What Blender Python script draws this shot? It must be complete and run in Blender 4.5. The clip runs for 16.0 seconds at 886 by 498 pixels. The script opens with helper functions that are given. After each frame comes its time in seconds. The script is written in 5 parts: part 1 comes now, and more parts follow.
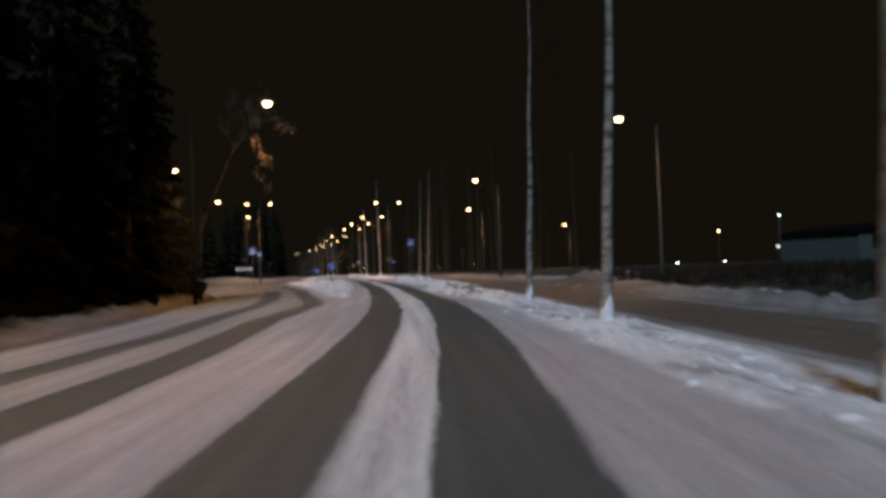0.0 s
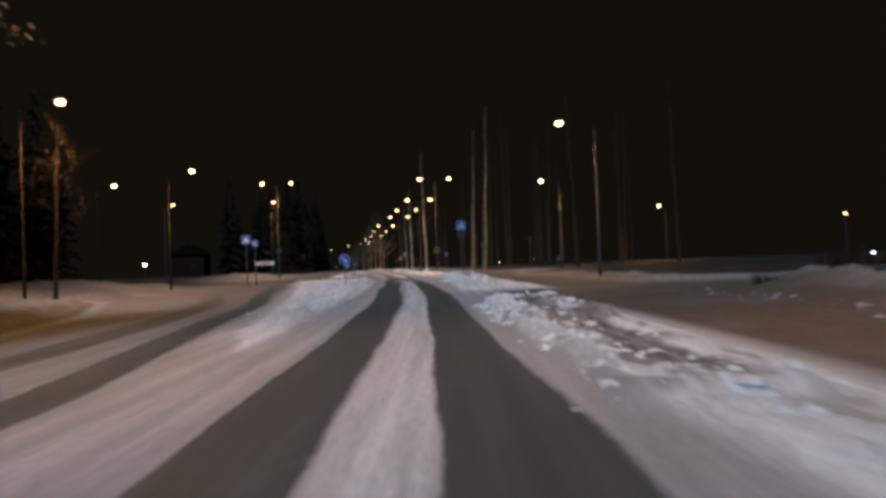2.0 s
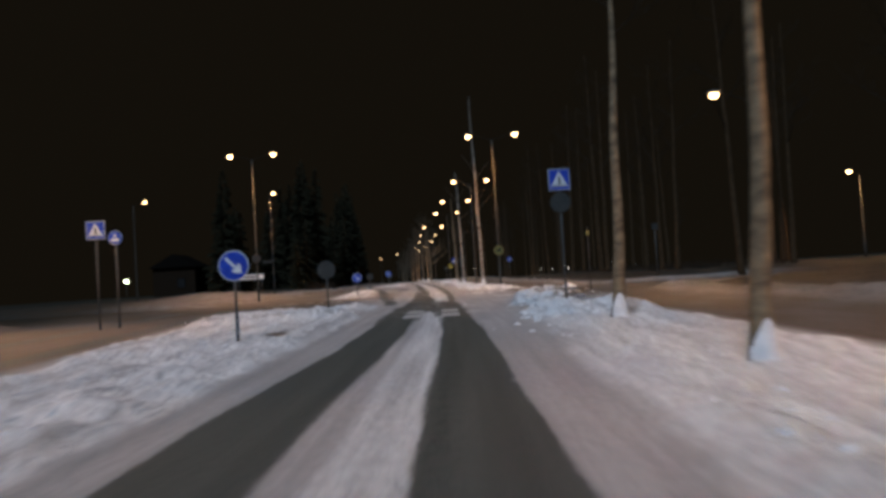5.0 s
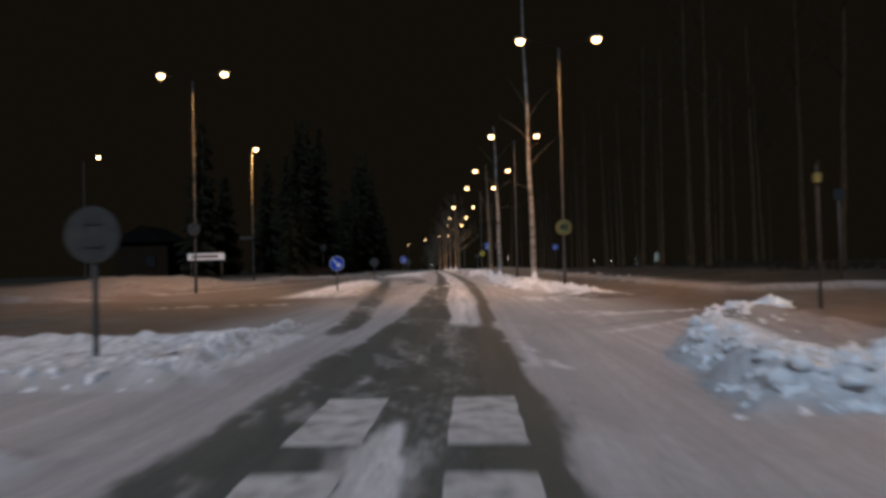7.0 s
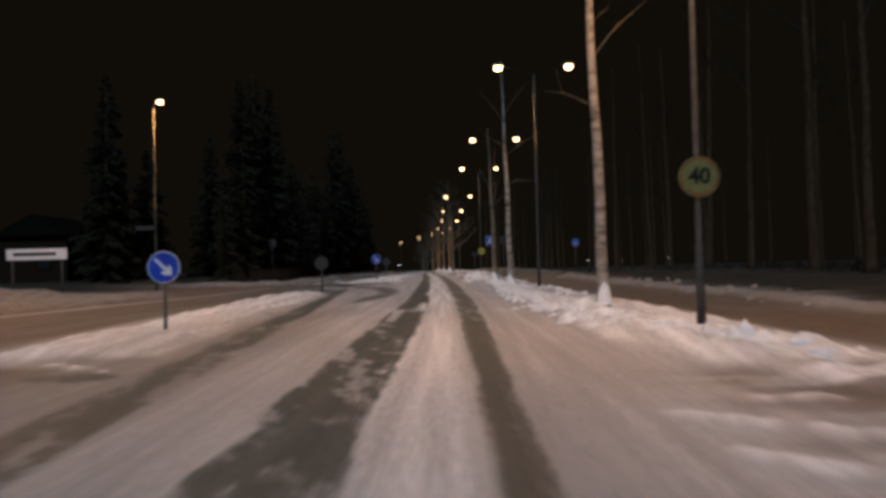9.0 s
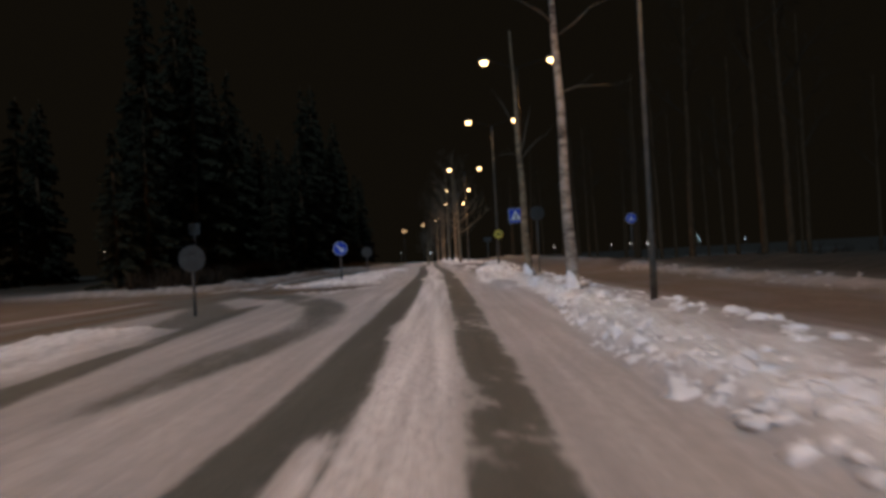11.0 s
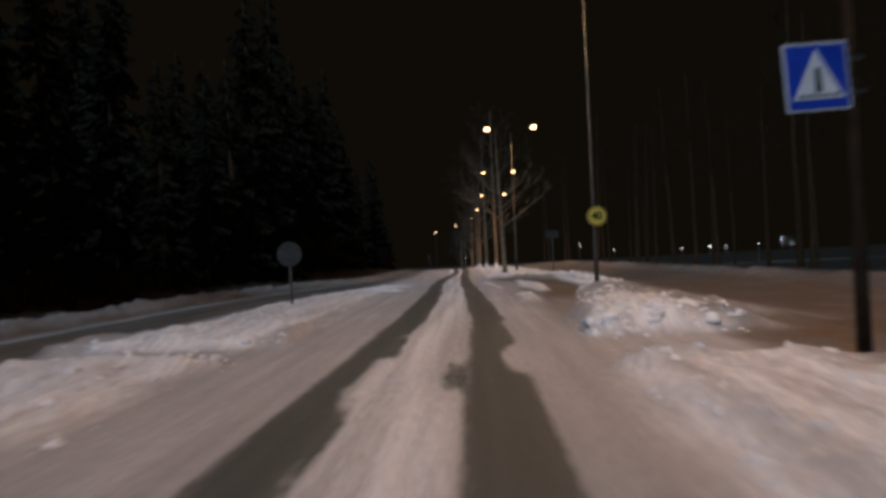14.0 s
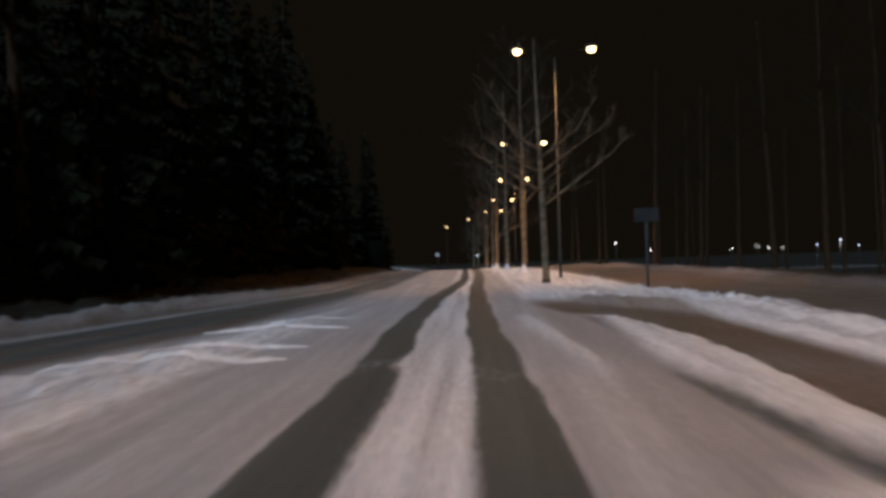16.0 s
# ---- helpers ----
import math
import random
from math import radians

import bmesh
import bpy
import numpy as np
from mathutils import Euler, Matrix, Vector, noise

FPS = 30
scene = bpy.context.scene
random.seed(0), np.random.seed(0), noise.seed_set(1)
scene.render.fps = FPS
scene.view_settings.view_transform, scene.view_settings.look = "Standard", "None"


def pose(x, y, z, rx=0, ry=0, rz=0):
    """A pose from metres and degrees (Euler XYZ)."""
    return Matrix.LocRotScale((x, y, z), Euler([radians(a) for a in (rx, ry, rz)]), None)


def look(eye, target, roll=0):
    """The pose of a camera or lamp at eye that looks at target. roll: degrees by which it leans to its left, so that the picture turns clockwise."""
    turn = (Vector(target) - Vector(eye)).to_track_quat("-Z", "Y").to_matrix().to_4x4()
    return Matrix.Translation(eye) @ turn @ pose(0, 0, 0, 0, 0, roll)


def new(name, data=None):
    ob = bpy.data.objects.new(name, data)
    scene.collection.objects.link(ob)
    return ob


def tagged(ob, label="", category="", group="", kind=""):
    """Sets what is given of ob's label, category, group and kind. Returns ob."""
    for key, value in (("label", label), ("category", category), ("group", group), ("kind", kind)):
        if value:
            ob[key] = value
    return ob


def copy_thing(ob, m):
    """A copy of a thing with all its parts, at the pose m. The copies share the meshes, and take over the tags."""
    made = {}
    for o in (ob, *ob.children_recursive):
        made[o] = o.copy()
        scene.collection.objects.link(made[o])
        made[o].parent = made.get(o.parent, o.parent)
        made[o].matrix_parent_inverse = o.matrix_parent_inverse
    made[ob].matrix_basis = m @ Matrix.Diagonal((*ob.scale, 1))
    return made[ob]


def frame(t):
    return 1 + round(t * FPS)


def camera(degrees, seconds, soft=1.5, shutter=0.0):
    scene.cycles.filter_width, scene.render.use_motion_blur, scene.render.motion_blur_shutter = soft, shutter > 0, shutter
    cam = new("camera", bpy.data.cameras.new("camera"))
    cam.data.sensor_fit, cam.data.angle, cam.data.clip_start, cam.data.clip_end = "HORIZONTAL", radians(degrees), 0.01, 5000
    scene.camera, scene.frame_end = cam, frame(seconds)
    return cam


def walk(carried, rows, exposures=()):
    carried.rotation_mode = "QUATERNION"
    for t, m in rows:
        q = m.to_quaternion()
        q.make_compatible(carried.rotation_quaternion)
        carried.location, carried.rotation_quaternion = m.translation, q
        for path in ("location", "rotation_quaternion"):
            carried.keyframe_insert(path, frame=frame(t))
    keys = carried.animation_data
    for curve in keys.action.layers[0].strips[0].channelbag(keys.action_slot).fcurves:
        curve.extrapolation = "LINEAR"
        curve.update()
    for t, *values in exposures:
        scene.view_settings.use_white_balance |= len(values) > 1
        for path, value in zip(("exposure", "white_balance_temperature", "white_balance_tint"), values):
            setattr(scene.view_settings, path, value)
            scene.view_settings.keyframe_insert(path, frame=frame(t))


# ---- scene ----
cam = camera(62.02, 16.0, soft=3.5, shutter=0.5)
PATH = [
    (0, (0.005, -0.000, 1.088), (0.119, 19.993, 1.594), -1.96),
    (0.5, (0.152, 4.957, 1.116), (-0.209, 24.947, 1.643), -2.09),
    (1, (0.177, 9.990, 1.146), (-0.547, 29.972, 1.589), -1.93),
    (1.5, (0.133, 14.854, 1.137), (-0.972, 34.820, 1.496), -1.89),
    (2, (-0.195, 19.685, 1.129), (-1.688, 39.626, 1.497), -2.21),
    (2.5, (-0.472, 24.438, 1.124), (-2.335, 44.348, 1.492), -2.64),
    (3, (-0.813, 29.192, 1.113), (-3.052, 49.063, 1.447), -3.23),
    (3.5, (-1.201, 33.781, 1.095), (-3.678, 53.619, 1.655), -3.59),
    (4, (-1.713, 38.539, 1.135), (-4.415, 58.344, 1.816), -3.58),
    (6.5, (-4.575, 59.930, 1.075), (-8.267, 79.579, 1.585), -2.26),
    (7, (-5.332, 64.348, 1.114), (-9.219, 83.962, 1.501), -1.36),
    (7.5, (-5.997, 68.438, 1.106), (-9.915, 88.045, 1.577), -1.36),
    (8, (-6.661, 72.789, 1.138), (-10.589, 92.392, 1.662), -1.77),
    (8.5, (-7.330, 76.762, 1.154), (-11.172, 96.384, 1.591), -1.81),
    (9, (-7.953, 80.908, 1.168), (-11.746, 100.542, 1.536), -1.43),
    (11.5, (-11.604, 101.554, 1.131), (-15.636, 121.144, 1.179), -3.13),
    (12, (-12.333, 105.617, 1.096), (-16.552, 125.164, 1.417), -2.39),
    (12.5, (-13.129, 109.682, 1.101), (-17.556, 129.183, 1.411), -2.56),
    (13, (-13.978, 113.897, 1.136), (-18.726, 133.324, 1.276), -2.18),
    (13.5, (-14.838, 117.853, 1.086), (-19.704, 137.250, 1.367), -2.55),
    (14, (-15.717, 122.046, 1.109), (-20.683, 141.418, 1.330), -2.66),
    (14.5, (-16.566, 126.123, 1.117), (-21.702, 145.452, 1.188), -2.09),
    (15, (-17.488, 130.374, 1.142), (-22.758, 149.667, 1.174), -1.88),
    (15.5, (-18.486, 134.577, 1.107), (-23.752, 153.871, 1.293), -1.34),
    (16, (-19.517, 138.815, 1.117), (-24.822, 158.098, 1.266), -1.59),
]
walk(cam, [(t, look(eye, target, roll)) for t, eye, target, roll in PATH],
     [(0, 0.35), (4, 0.35), (7, 0.2), (8, 0.22), (9, 0.05), (10, 0.0), (12, -0.05), (13, 0.05), (13.5, -0.04), (14.5, -0.12), (16, 0.08)])

# ---- world, headlight stand-in and exposure ----
world = bpy.data.worlds.new("night_sky")
scene.world = world
world.use_nodes = True
wbg = world.node_tree.nodes["Background"]
wbg.inputs[0].default_value = (0.34, 0.262, 0.165, 1)
wbg.inputs[1].default_value = 0.0150
# added distant lamp from behind, standing in for the car's headlights
headlight_sun = bpy.data.lights.new("headlight_sun", "SUN")
headlight_sun.energy, headlight_sun.angle, headlight_sun.color = 1.45, radians(8), (0.56, 0.75, 1.0)
new("headlight_sun", headlight_sun).matrix_world = look((0, 0, 0), (0.11, 0.72, -0.70))
LAMP_COLOR, LAMP_WATTS, GLASS = (1.0, 0.49, 0.19), 1180.0, 12.0

# ---- the road's own coordinates: s metres along the lane, d metres to its right ----
LINE = (-7.93435368e-09, 5.37734549e-06, -1.61257543e-03, -1.60857657e-03, 3.00766077e-01)


def line_x(y):
    y = np.asarray(y, float)
    slope = np.polyder(np.array(LINE))
    x = np.polyval(LINE, np.clip(y, 0, 200))
    x = x + np.where(y < 0, np.polyval(slope, 0) * y, 0) + np.where(y > 200, np.polyval(slope, 200) * (y - 200), 0)
    return x - np.where(y > 215, 0.0005 * (y - 215) ** 2, 0)


LY = np.linspace(-160, 620, 7801)
LX = line_x(LY)
LS = np.r_[0, np.cumsum(np.hypot(np.diff(LX), np.diff(LY)))]
LS = LS - np.interp(0, LY, LS)
TX, TY = np.gradient(LX, LS), np.gradient(LY, LS)


def place(s, d):
    """World x, y of a place along and beside the lane."""
    x, y = np.interp(s, LS, LX), np.interp(s, LS, LY)
    tx, ty = np.interp(s, LS, TX), np.interp(s, LS, TY)
    return x + d * ty, y - d * tx


def turn_at(s):
    """Degrees about z of a thing that faces along the lane."""
    return math.degrees(math.atan2(-float(np.interp(s, LS, TX)), float(np.interp(s, LS, TY))))


def curve_of(*pairs):
    a, b = zip(*pairs)
    return lambda s: np.interp(s, a, b)


# cheap vectorised value noise
def vnoise(x, y, seed=0):
    x, y = np.asarray(x, float), np.asarray(y, float)
    xi, yi = np.floor(x).astype(np.int64), np.floor(y).astype(np.int64)
    fx, fy = x - xi, y - yi
    fx, fy = fx * fx * (3 - 2 * fx), fy * fy * (3 - 2 * fy)

    def h(a, b):
        n = (a * 374761393 + b * 668265263 + seed * 974634777) & 0x7FFFFFFF
        n = ((n ^ (n >> 13)) * 1274126177) & 0x7FFFFFFF
        return ((n ^ (n >> 16)) & 0xFFFF) / 65535.0

    return (h(xi, yi) * (1 - fx) + h(xi + 1, yi) * fx) * (1 - fy) + (h(xi, yi + 1) * (1 - fx) + h(xi + 1, yi + 1) * fx) * fy


def fbm(x, y, seed=0, octaves=4):
    total, amp = 0, 0.5
    for o in range(octaves):
        total = total + amp * vnoise(x * 2**o, y * 2**o, seed + o * 17)
        amp *= 0.5
    return total


def smooth(a, b, x):
    t = np.clip((x - a) / (b - a), 0, 1)
    return t * t * (3 - 2 * t)


# ---- where the ground is driven flat ----
OWN_R = curve_of((-80, 1.68), (18, 1.68), (25, 1.5), (30, 1.15), (37, 1.15), (38, 1.5), (42, 1.2), (48, 1.1), (58, 1.35), (64, 1.7), (69, 1.6), (70, 1.75), (73, 2.0), (74.8, 2.6), (76.8, 3.6), (87, 3.6), (88.2, 3.1), (89.7, 2.4), (92, 1.95), (98, 2.0), (104, 1.6), (108, 1.68), (111, 1.86), (118, 2.0), (121, 1.9),
                 (123, 1.15), (131, 1.3), (136.8, 2.0), (141.9, 2.75), (143.8, 3.02), (147.5, 3.75), (151.7, 3.65), (154.2, 2.89), (157.8, 0.98), (165, 1.05), (180, 1.1), (400, 1.1))
OWN_L = curve_of((-160, -2.55), (84, -2.55), (88, -3.4), (92, -3.9), (105, -4.6), (117, -5.1), (125, -3.2), (128, -2.6), (146, -2.5), (400, -2.5))
ONC_L = curve_of((-80, -6.6), (11, -6.9), (18, -7.3), (25, -8.2), (33, -8.6), (41, -10.2), (50, -13.4), (64, -15.5), (80, -18))
ONC_R = curve_of((-80, -2.0), (26, -2.0), (33, -3.8), (41, -4.7), (48, -5.4), (53, -6.1), (64, -7.2), (80, -9.2), (84, -9.6))
FAR_L = curve_of((86, -17), (100, -12.5), (110, -10.8), (128, -9), (132, -8.1), (146, -7.9), (150, -7.4), (158, -6.0), (165, -4.9), (180, -4.6), (400, -4.6))
FAR_R = curve_of((86, -6.3), (100, -6.9), (117, -6.7), (126, -5.8), (130, -5.4), (146, -5.0), (152, -3.6), (158, -2.8), (165, -2.0), (400, -2.0))
STRIPS = [
    (-160, 620, OWN_L, OWN_R),
    (-160, 84, ONC_L, ONC_R),
    (76.4, 91, lambda s: -75 + 0 * s, lambda s: 0 * s),
    (77, 87.5, lambda s: 0 * s, lambda s: 75 + 0 * s),
    (69.0, 71.7, lambda s: -13 + 0 * s, lambda s: 1.8 + 0 * s),
    (87, 620, FAR_L, FAR_R),
    (117.0, 127.2, lambda s: -40 + 0 * s, lambda s: 0 * s),
    (111.5, 125.4, lambda s: -24 + 0 * s, lambda s: -2.0 + 0 * s),
    (38.9, 47.6, lambda s: 0 * s, lambda s: 70 + 0 * s),
    (130.4, 132.6, lambda s: 0 * s, lambda s: 8 + 0 * s),
    (66.6, 69.9, lambda s: 0 * s, lambda s: 7 + 0 * s),
    (131.8, 132.8, lambda s: -9 + 0 * s, lambda s: -2 + 0 * s),
]
PATHS = [
    (-160, 44, lambda s: 3.7 + 0 * s, curve_of((-160, 7.0), (21, 7.0), (27.5, 8.0), (37, 9.3))),
    (47, 79, lambda s: 4.7 + 0 * s, lambda s: 7.8 + 0 * s),
    (86, 134, curve_of((86, 4.9), (110, 4.5), (134, 4.4)), lambda s: 7.6 + 0 * s),
    (133, 620, lambda s: 4.9 + 0 * s, lambda s: 8.8 + 0 * s),
]


def outside(strips, s, d):
    """Metres to the nearest of some strips (negative inside)."""
    best = np.full(np.broadcast(s, d).shape, 1e3)
    for a, b, left, right in strips:
        best = np.minimum(best, np.maximum.reduce([left(s) - d, d - right(s), a - s + 0 * d, s - b + 0 * d]))
    return best


# mounds: s, d, radius along, radius across, height
RIGHT_BUMPS = [
    (65.8, 2.6, 2.0, 0.7, 0.14), (77.3, 4.85, 0.4, 0.45, 0.30), (50.3, 2.3, 0.5, 2.2, 0.10), (39.0, 10.5, 3.0, 1.8, 0.6), (36.0, 9.2, 4.0, 1.2, 0.3), (52.0, 9.8, 3.0, 1.6, 0.3),
    (61.5, 9.8, 5.0, 1.5, 0.25), (97.0, 2.9, 1.6, 0.7, 0.18), (92.5, 2.9, 2.4, 0.8, 0.12), (134.4, 2.7, 1.0, 0.7, 0.32), (138.0, 3.3, 2.8, 0.9, 0.10), (128.6, 2.5, 1.2, 0.8, 0.08),
    (112.0, 2.1, 14.0, 0.35, 0.10), (152.0, 4.9, 6.0, 0.5, 0.25),
]
LEFT_BUMPS = [
    (72.0, -4.4, 0.4, 1.4, 0.10), (93.0, -5.4, 1.5, 1.2, 0.08), (129.0, -4.3, 2.5, 1.2, 0.12), (141.0, -4.2, 2.5, 1.2, 0.08), (104.0, -17.0, 6.0, 3.0, 0.4), (60.0, -19.0, 12.0, 2.5, 0.6),
    (40.0, -14.5, 6.0, 2.0, 0.5), (28.0, -10.6, 6.0, 1.4, 0.35), (12.0, -8.6, 8.0, 1.0, 0.2),
]
BUMPS = RIGHT_BUMPS + LEFT_BUMPS
BIRCHES = [(4.7, 2.70, 0.12), (12.1, 2.70, 0.095), (19.9, 2.76, 0.09), (54.5, 2.90, 0.11), (61.2, 3.05, 0.12), (95.8, 2.88, 0.12), (115.8, 3.03, 0.155), (125.1, 3.11, 0.165),
           (164.9, 2.38, 0.17), (177.0, 2.6, 0.14), (188.0, 2.4, 0.14)]


# heaps with a steep lumpy face and a flat top: s, s, d, d, height
BANK_EDGE = curve_of((100, 1.75), (106, 1.6), (108.5, 1.68), (111, 1.86), (115, 2.05), (121, 2.45))
HEAPS = [(31.5, 38.5, 1.15, 3.1, 0.22), (25.0, 33.0, 1.25, 3.2, 0.10), (119.0, 130.5, 1.45, 3.3, 0.11), (100.5, 121.0, BANK_EDGE, 2.95, 0.13), (132.8, 135.4, 1.6, 3.9, 0.24), (69.8, 77.6, curve_of((70, 1.8), (73, 2.1), (74.8, 2.75), (77.6, 4.6)), 5.2, 0.27), (71.5, 75.9, -8.5, -3.0, 0.10), (60.0, 69.2, -7.0, -2.75, 0.06),
         (127.2, 131.6, -6.8, curve_of((127.2, -8.0), (128.6, -5.0), (129.9, -3.8), (131.3, -2.5)), 0.10), (133.1, 135.6, -6.0, -2.3, 0.09)]


def heap(s, d):
    """How far up a heap a place lies, and the heap's height."""
    up, total = 0.0, 0.0
    wob = 0.45 * (fbm(s * 1.7, d * 1.7, 131) - 0.5)
    for a, b, l, r, h in HEAPS:
        l, r = l(s) if callable(l) else l, r(s) if callable(r) else r
        inside = np.minimum.reduce([(s - a) * 0.8, (b - s) * 0.8, d - l, r - d]) + wob
        f = smooth(0.0, 0.28, inside)
        up = np.maximum(up, f)
        total = np.maximum(total, h * f * (0.8 + 0.9 * (fbm(s * 2.2, d * 2.2, 133) - 0.4)) + f * (0.06 * smooth(0.7, 0.2, inside) + 0.16 * (fbm(s * 4.5, d * 4.5, 137, 3) - 0.42)))
    return up, total


def snow_patch(s, d):
    """Raised leftovers of snow in the bay."""
    ragged = 0.25 * (fbm(s * 1.5, d * 2.5, 171) - 0.5)
    a = smooth(-0.08, 0.08, np.interp(s, [144, 146, 147.5, 149.2, 150.7, 152.5], [0.12, 0.28, 0.37, 0.36, 0.25, 0.14]) - np.abs(d - np.interp(s, [144, 146, 149.2, 151, 152.5, 154], [2.2, 2.25, 2.31, 2.25, 2.15, 1.7])) + ragged) * smooth(143.8, 145, s) * (1 - smooth(152, 154, s))
    c = smooth(-0.08, 0.08, 0.22 - np.abs(d - np.interp(s, [140, 144], [1.5, 1.68])) + ragged) * smooth(139.5, 141, s) * (1 - smooth(143.2, 144.4, s))
    b = smooth(-0.06, 0.08, 0.15 - np.abs(d - np.interp(s, [148, 153], [1.15, 0.82]))) * smooth(146, 148.5, s) * (1 - smooth(152.5, 154.5, s))
    return np.maximum.reduce([a, 0.6 * b, c])


# low crusty ridges that wheels and plough pushed up: places along each, half width, height
RIDGES = [
    ([(76.5, -6.6), (76.7, -5.2), (77.1, -4.6), (77.3, -4.0), (77.6, -3.5), (78.2, -3.2)], 0.22, 0.08), ([(85.4, -9.4), (86.0, -8.2), (86.2, -6.7), (86.0, -5.4)], 0.18, 0.04),
    ([(86.9, 1.5), (86.6, 1.9), (86.2, 2.5), (85.9, 3.2)], 0.24, 0.07), ([(85.8, 1.6), (85.5, 1.9), (85.0, 2.5), (84.9, 3.1)], 0.24, 0.06), ([(87.5, 2.4), (87.4, 3.0), (87.3, 3.8)], 0.20, 0.05), ([(90.6, -5.1), (90.2, -4.5), (89.9, -4.1)], 0.22, 0.05),
    ([(72.5, -3.2), (75.0, -3.5), (79.2, -3.75)], 0.22, 0.12), ([(64.0, -2.7), (66.5, -2.72), (69.0, -3.3)], 0.18, 0.09), ([(38.0, -2.9), (44.0, -3.2), (50.0, -3.7)], 0.12, 0.05), ([(34.0, -3.0), (39.0, -3.6), (44.0, -4.2)], 0.12, 0.04),
    ([(76.0, 1.9), (76.5, 2.5), (78.0, 3.7), (78.5, 4.4)], 0.16, 0.03), ([(79.5, 2.4), (79.7, 3.1), (80.0, 3.7), (80.3, 4.7)], 0.30, 0.05), ([(80.6, 1.7), (80.4, 2.2), (80.1, 2.8)], 0.22, 0.04),
    ([(72.6, 0.44), (73.8, 0.53), (74.7, 0.53), (75.2, 0.46), (75.1, 0.3)], 0.10, 0.01), ([(72.4, 0.8), (72.8, 0.66), (74.1, 0.62)], 0.10, 0.01),
    ([(121.3, -3.75), (122.3, -3.65), (123.1, -3.45), (123.7, -3.2)], 0.24, 0.05), ([(123.9, -3.0), (124.3, -2.64), (124.8, -2.2)], 0.22, 0.05), ([(122.9, -4.9), (123.3, -4.1), (123.8, -3.25)], 0.22, 0.04),
    ([(127.7, -8.0), (128.0, -6.15), (128.6, -5.07), (129.9, -3.82), (131.2, -2.7)], 0.30, 0.06), ([(136.5, -5.4), (135.8, -4.2), (134.9, -2.7)], 0.25, 0.06),
    ([(48.7, 1.0), (48.6, 1.35), (48.1, 1.75), (48.0, 2.2), (47.7, 2.8)], 0.24, 0.12), ([(49.9, 1.6), (50.2, 2.0), (49.7, 2.6), (49.2, 3.0)], 0.42, 0.09), ([(48.4, 2.7), (48.7, 3.3), (48.5, 3.9)], 0.22, 0.07),
    ([(44.9, 1.2), (45.0, 1.6)], 0.18, 0.05), ([(44.6, 0.95), (44.6, 1.2)], 0.16, 0.05), ([(44.5, 1.5), (44.6, 1.8), (44.55, 2.1)], 0.20, 0.05), ([(43.5, 1.6), (43.5, 1.9)], 0.22, 0.05),
    ([(46.6, 1.2), (46.5, 1.7), (46.7, 2.3)], 0.20, 0.05), ([(45.7, 1.7), (45.6, 2.1), (45.8, 2.6)], 0.20, 0.05), ([(43.0, 2.2), (43.1, 2.8)], 0.2, 0.05), ([(42.2, 1.5), (42.1, 2.0)], 0.2, 0.05),
]


def ridge_crest(s, d):
    """How near a place lies to the crest of a low ridge, 0 to 1, and the rise there."""
    s, d = np.broadcast_arrays(np.asarray(s, float), np.asarray(d, float))
    near, rise = np.zeros(s.shape), np.zeros(s.shape)
    for pts, w, h in RIDGES:
        lo, hi = np.min(pts, axis=0) - 1.0, np.max(pts, axis=0) + 1.0
        m = (s > lo[0]) & (s < hi[0]) & (d > lo[1]) & (d < hi[1])
        if not m.any():
            continue
        a, c = s[m], d[m]
        far = np.full(a.shape, 9.0)
        for (s0, d0), (s1, d1) in zip(pts, pts[1:]):
            k = np.clip(((a - s0) * (s1 - s0) + (c - d0) * (d1 - d0)) / ((s1 - s0) ** 2 + (d1 - d0) ** 2), 0, 1)
            far = np.minimum(far, np.hypot(a - s0 - k * (s1 - s0), c - d0 - k * (d1 - d0)))
        broken = 0.1 + 1.9 * (fbm(a * 1.9, c * 1.9, 211) - 0.24)
        f = np.clip(1 - far / (w * np.maximum(broken, 0.15)), 0, 1)
        near[m], rise[m] = np.maximum(near[m], smooth(0.0, 0.6, f)), np.maximum(rise[m], h * f * (0.6 + 0.8 * fbm(a * 5, c * 5, 213)))
    return near, rise


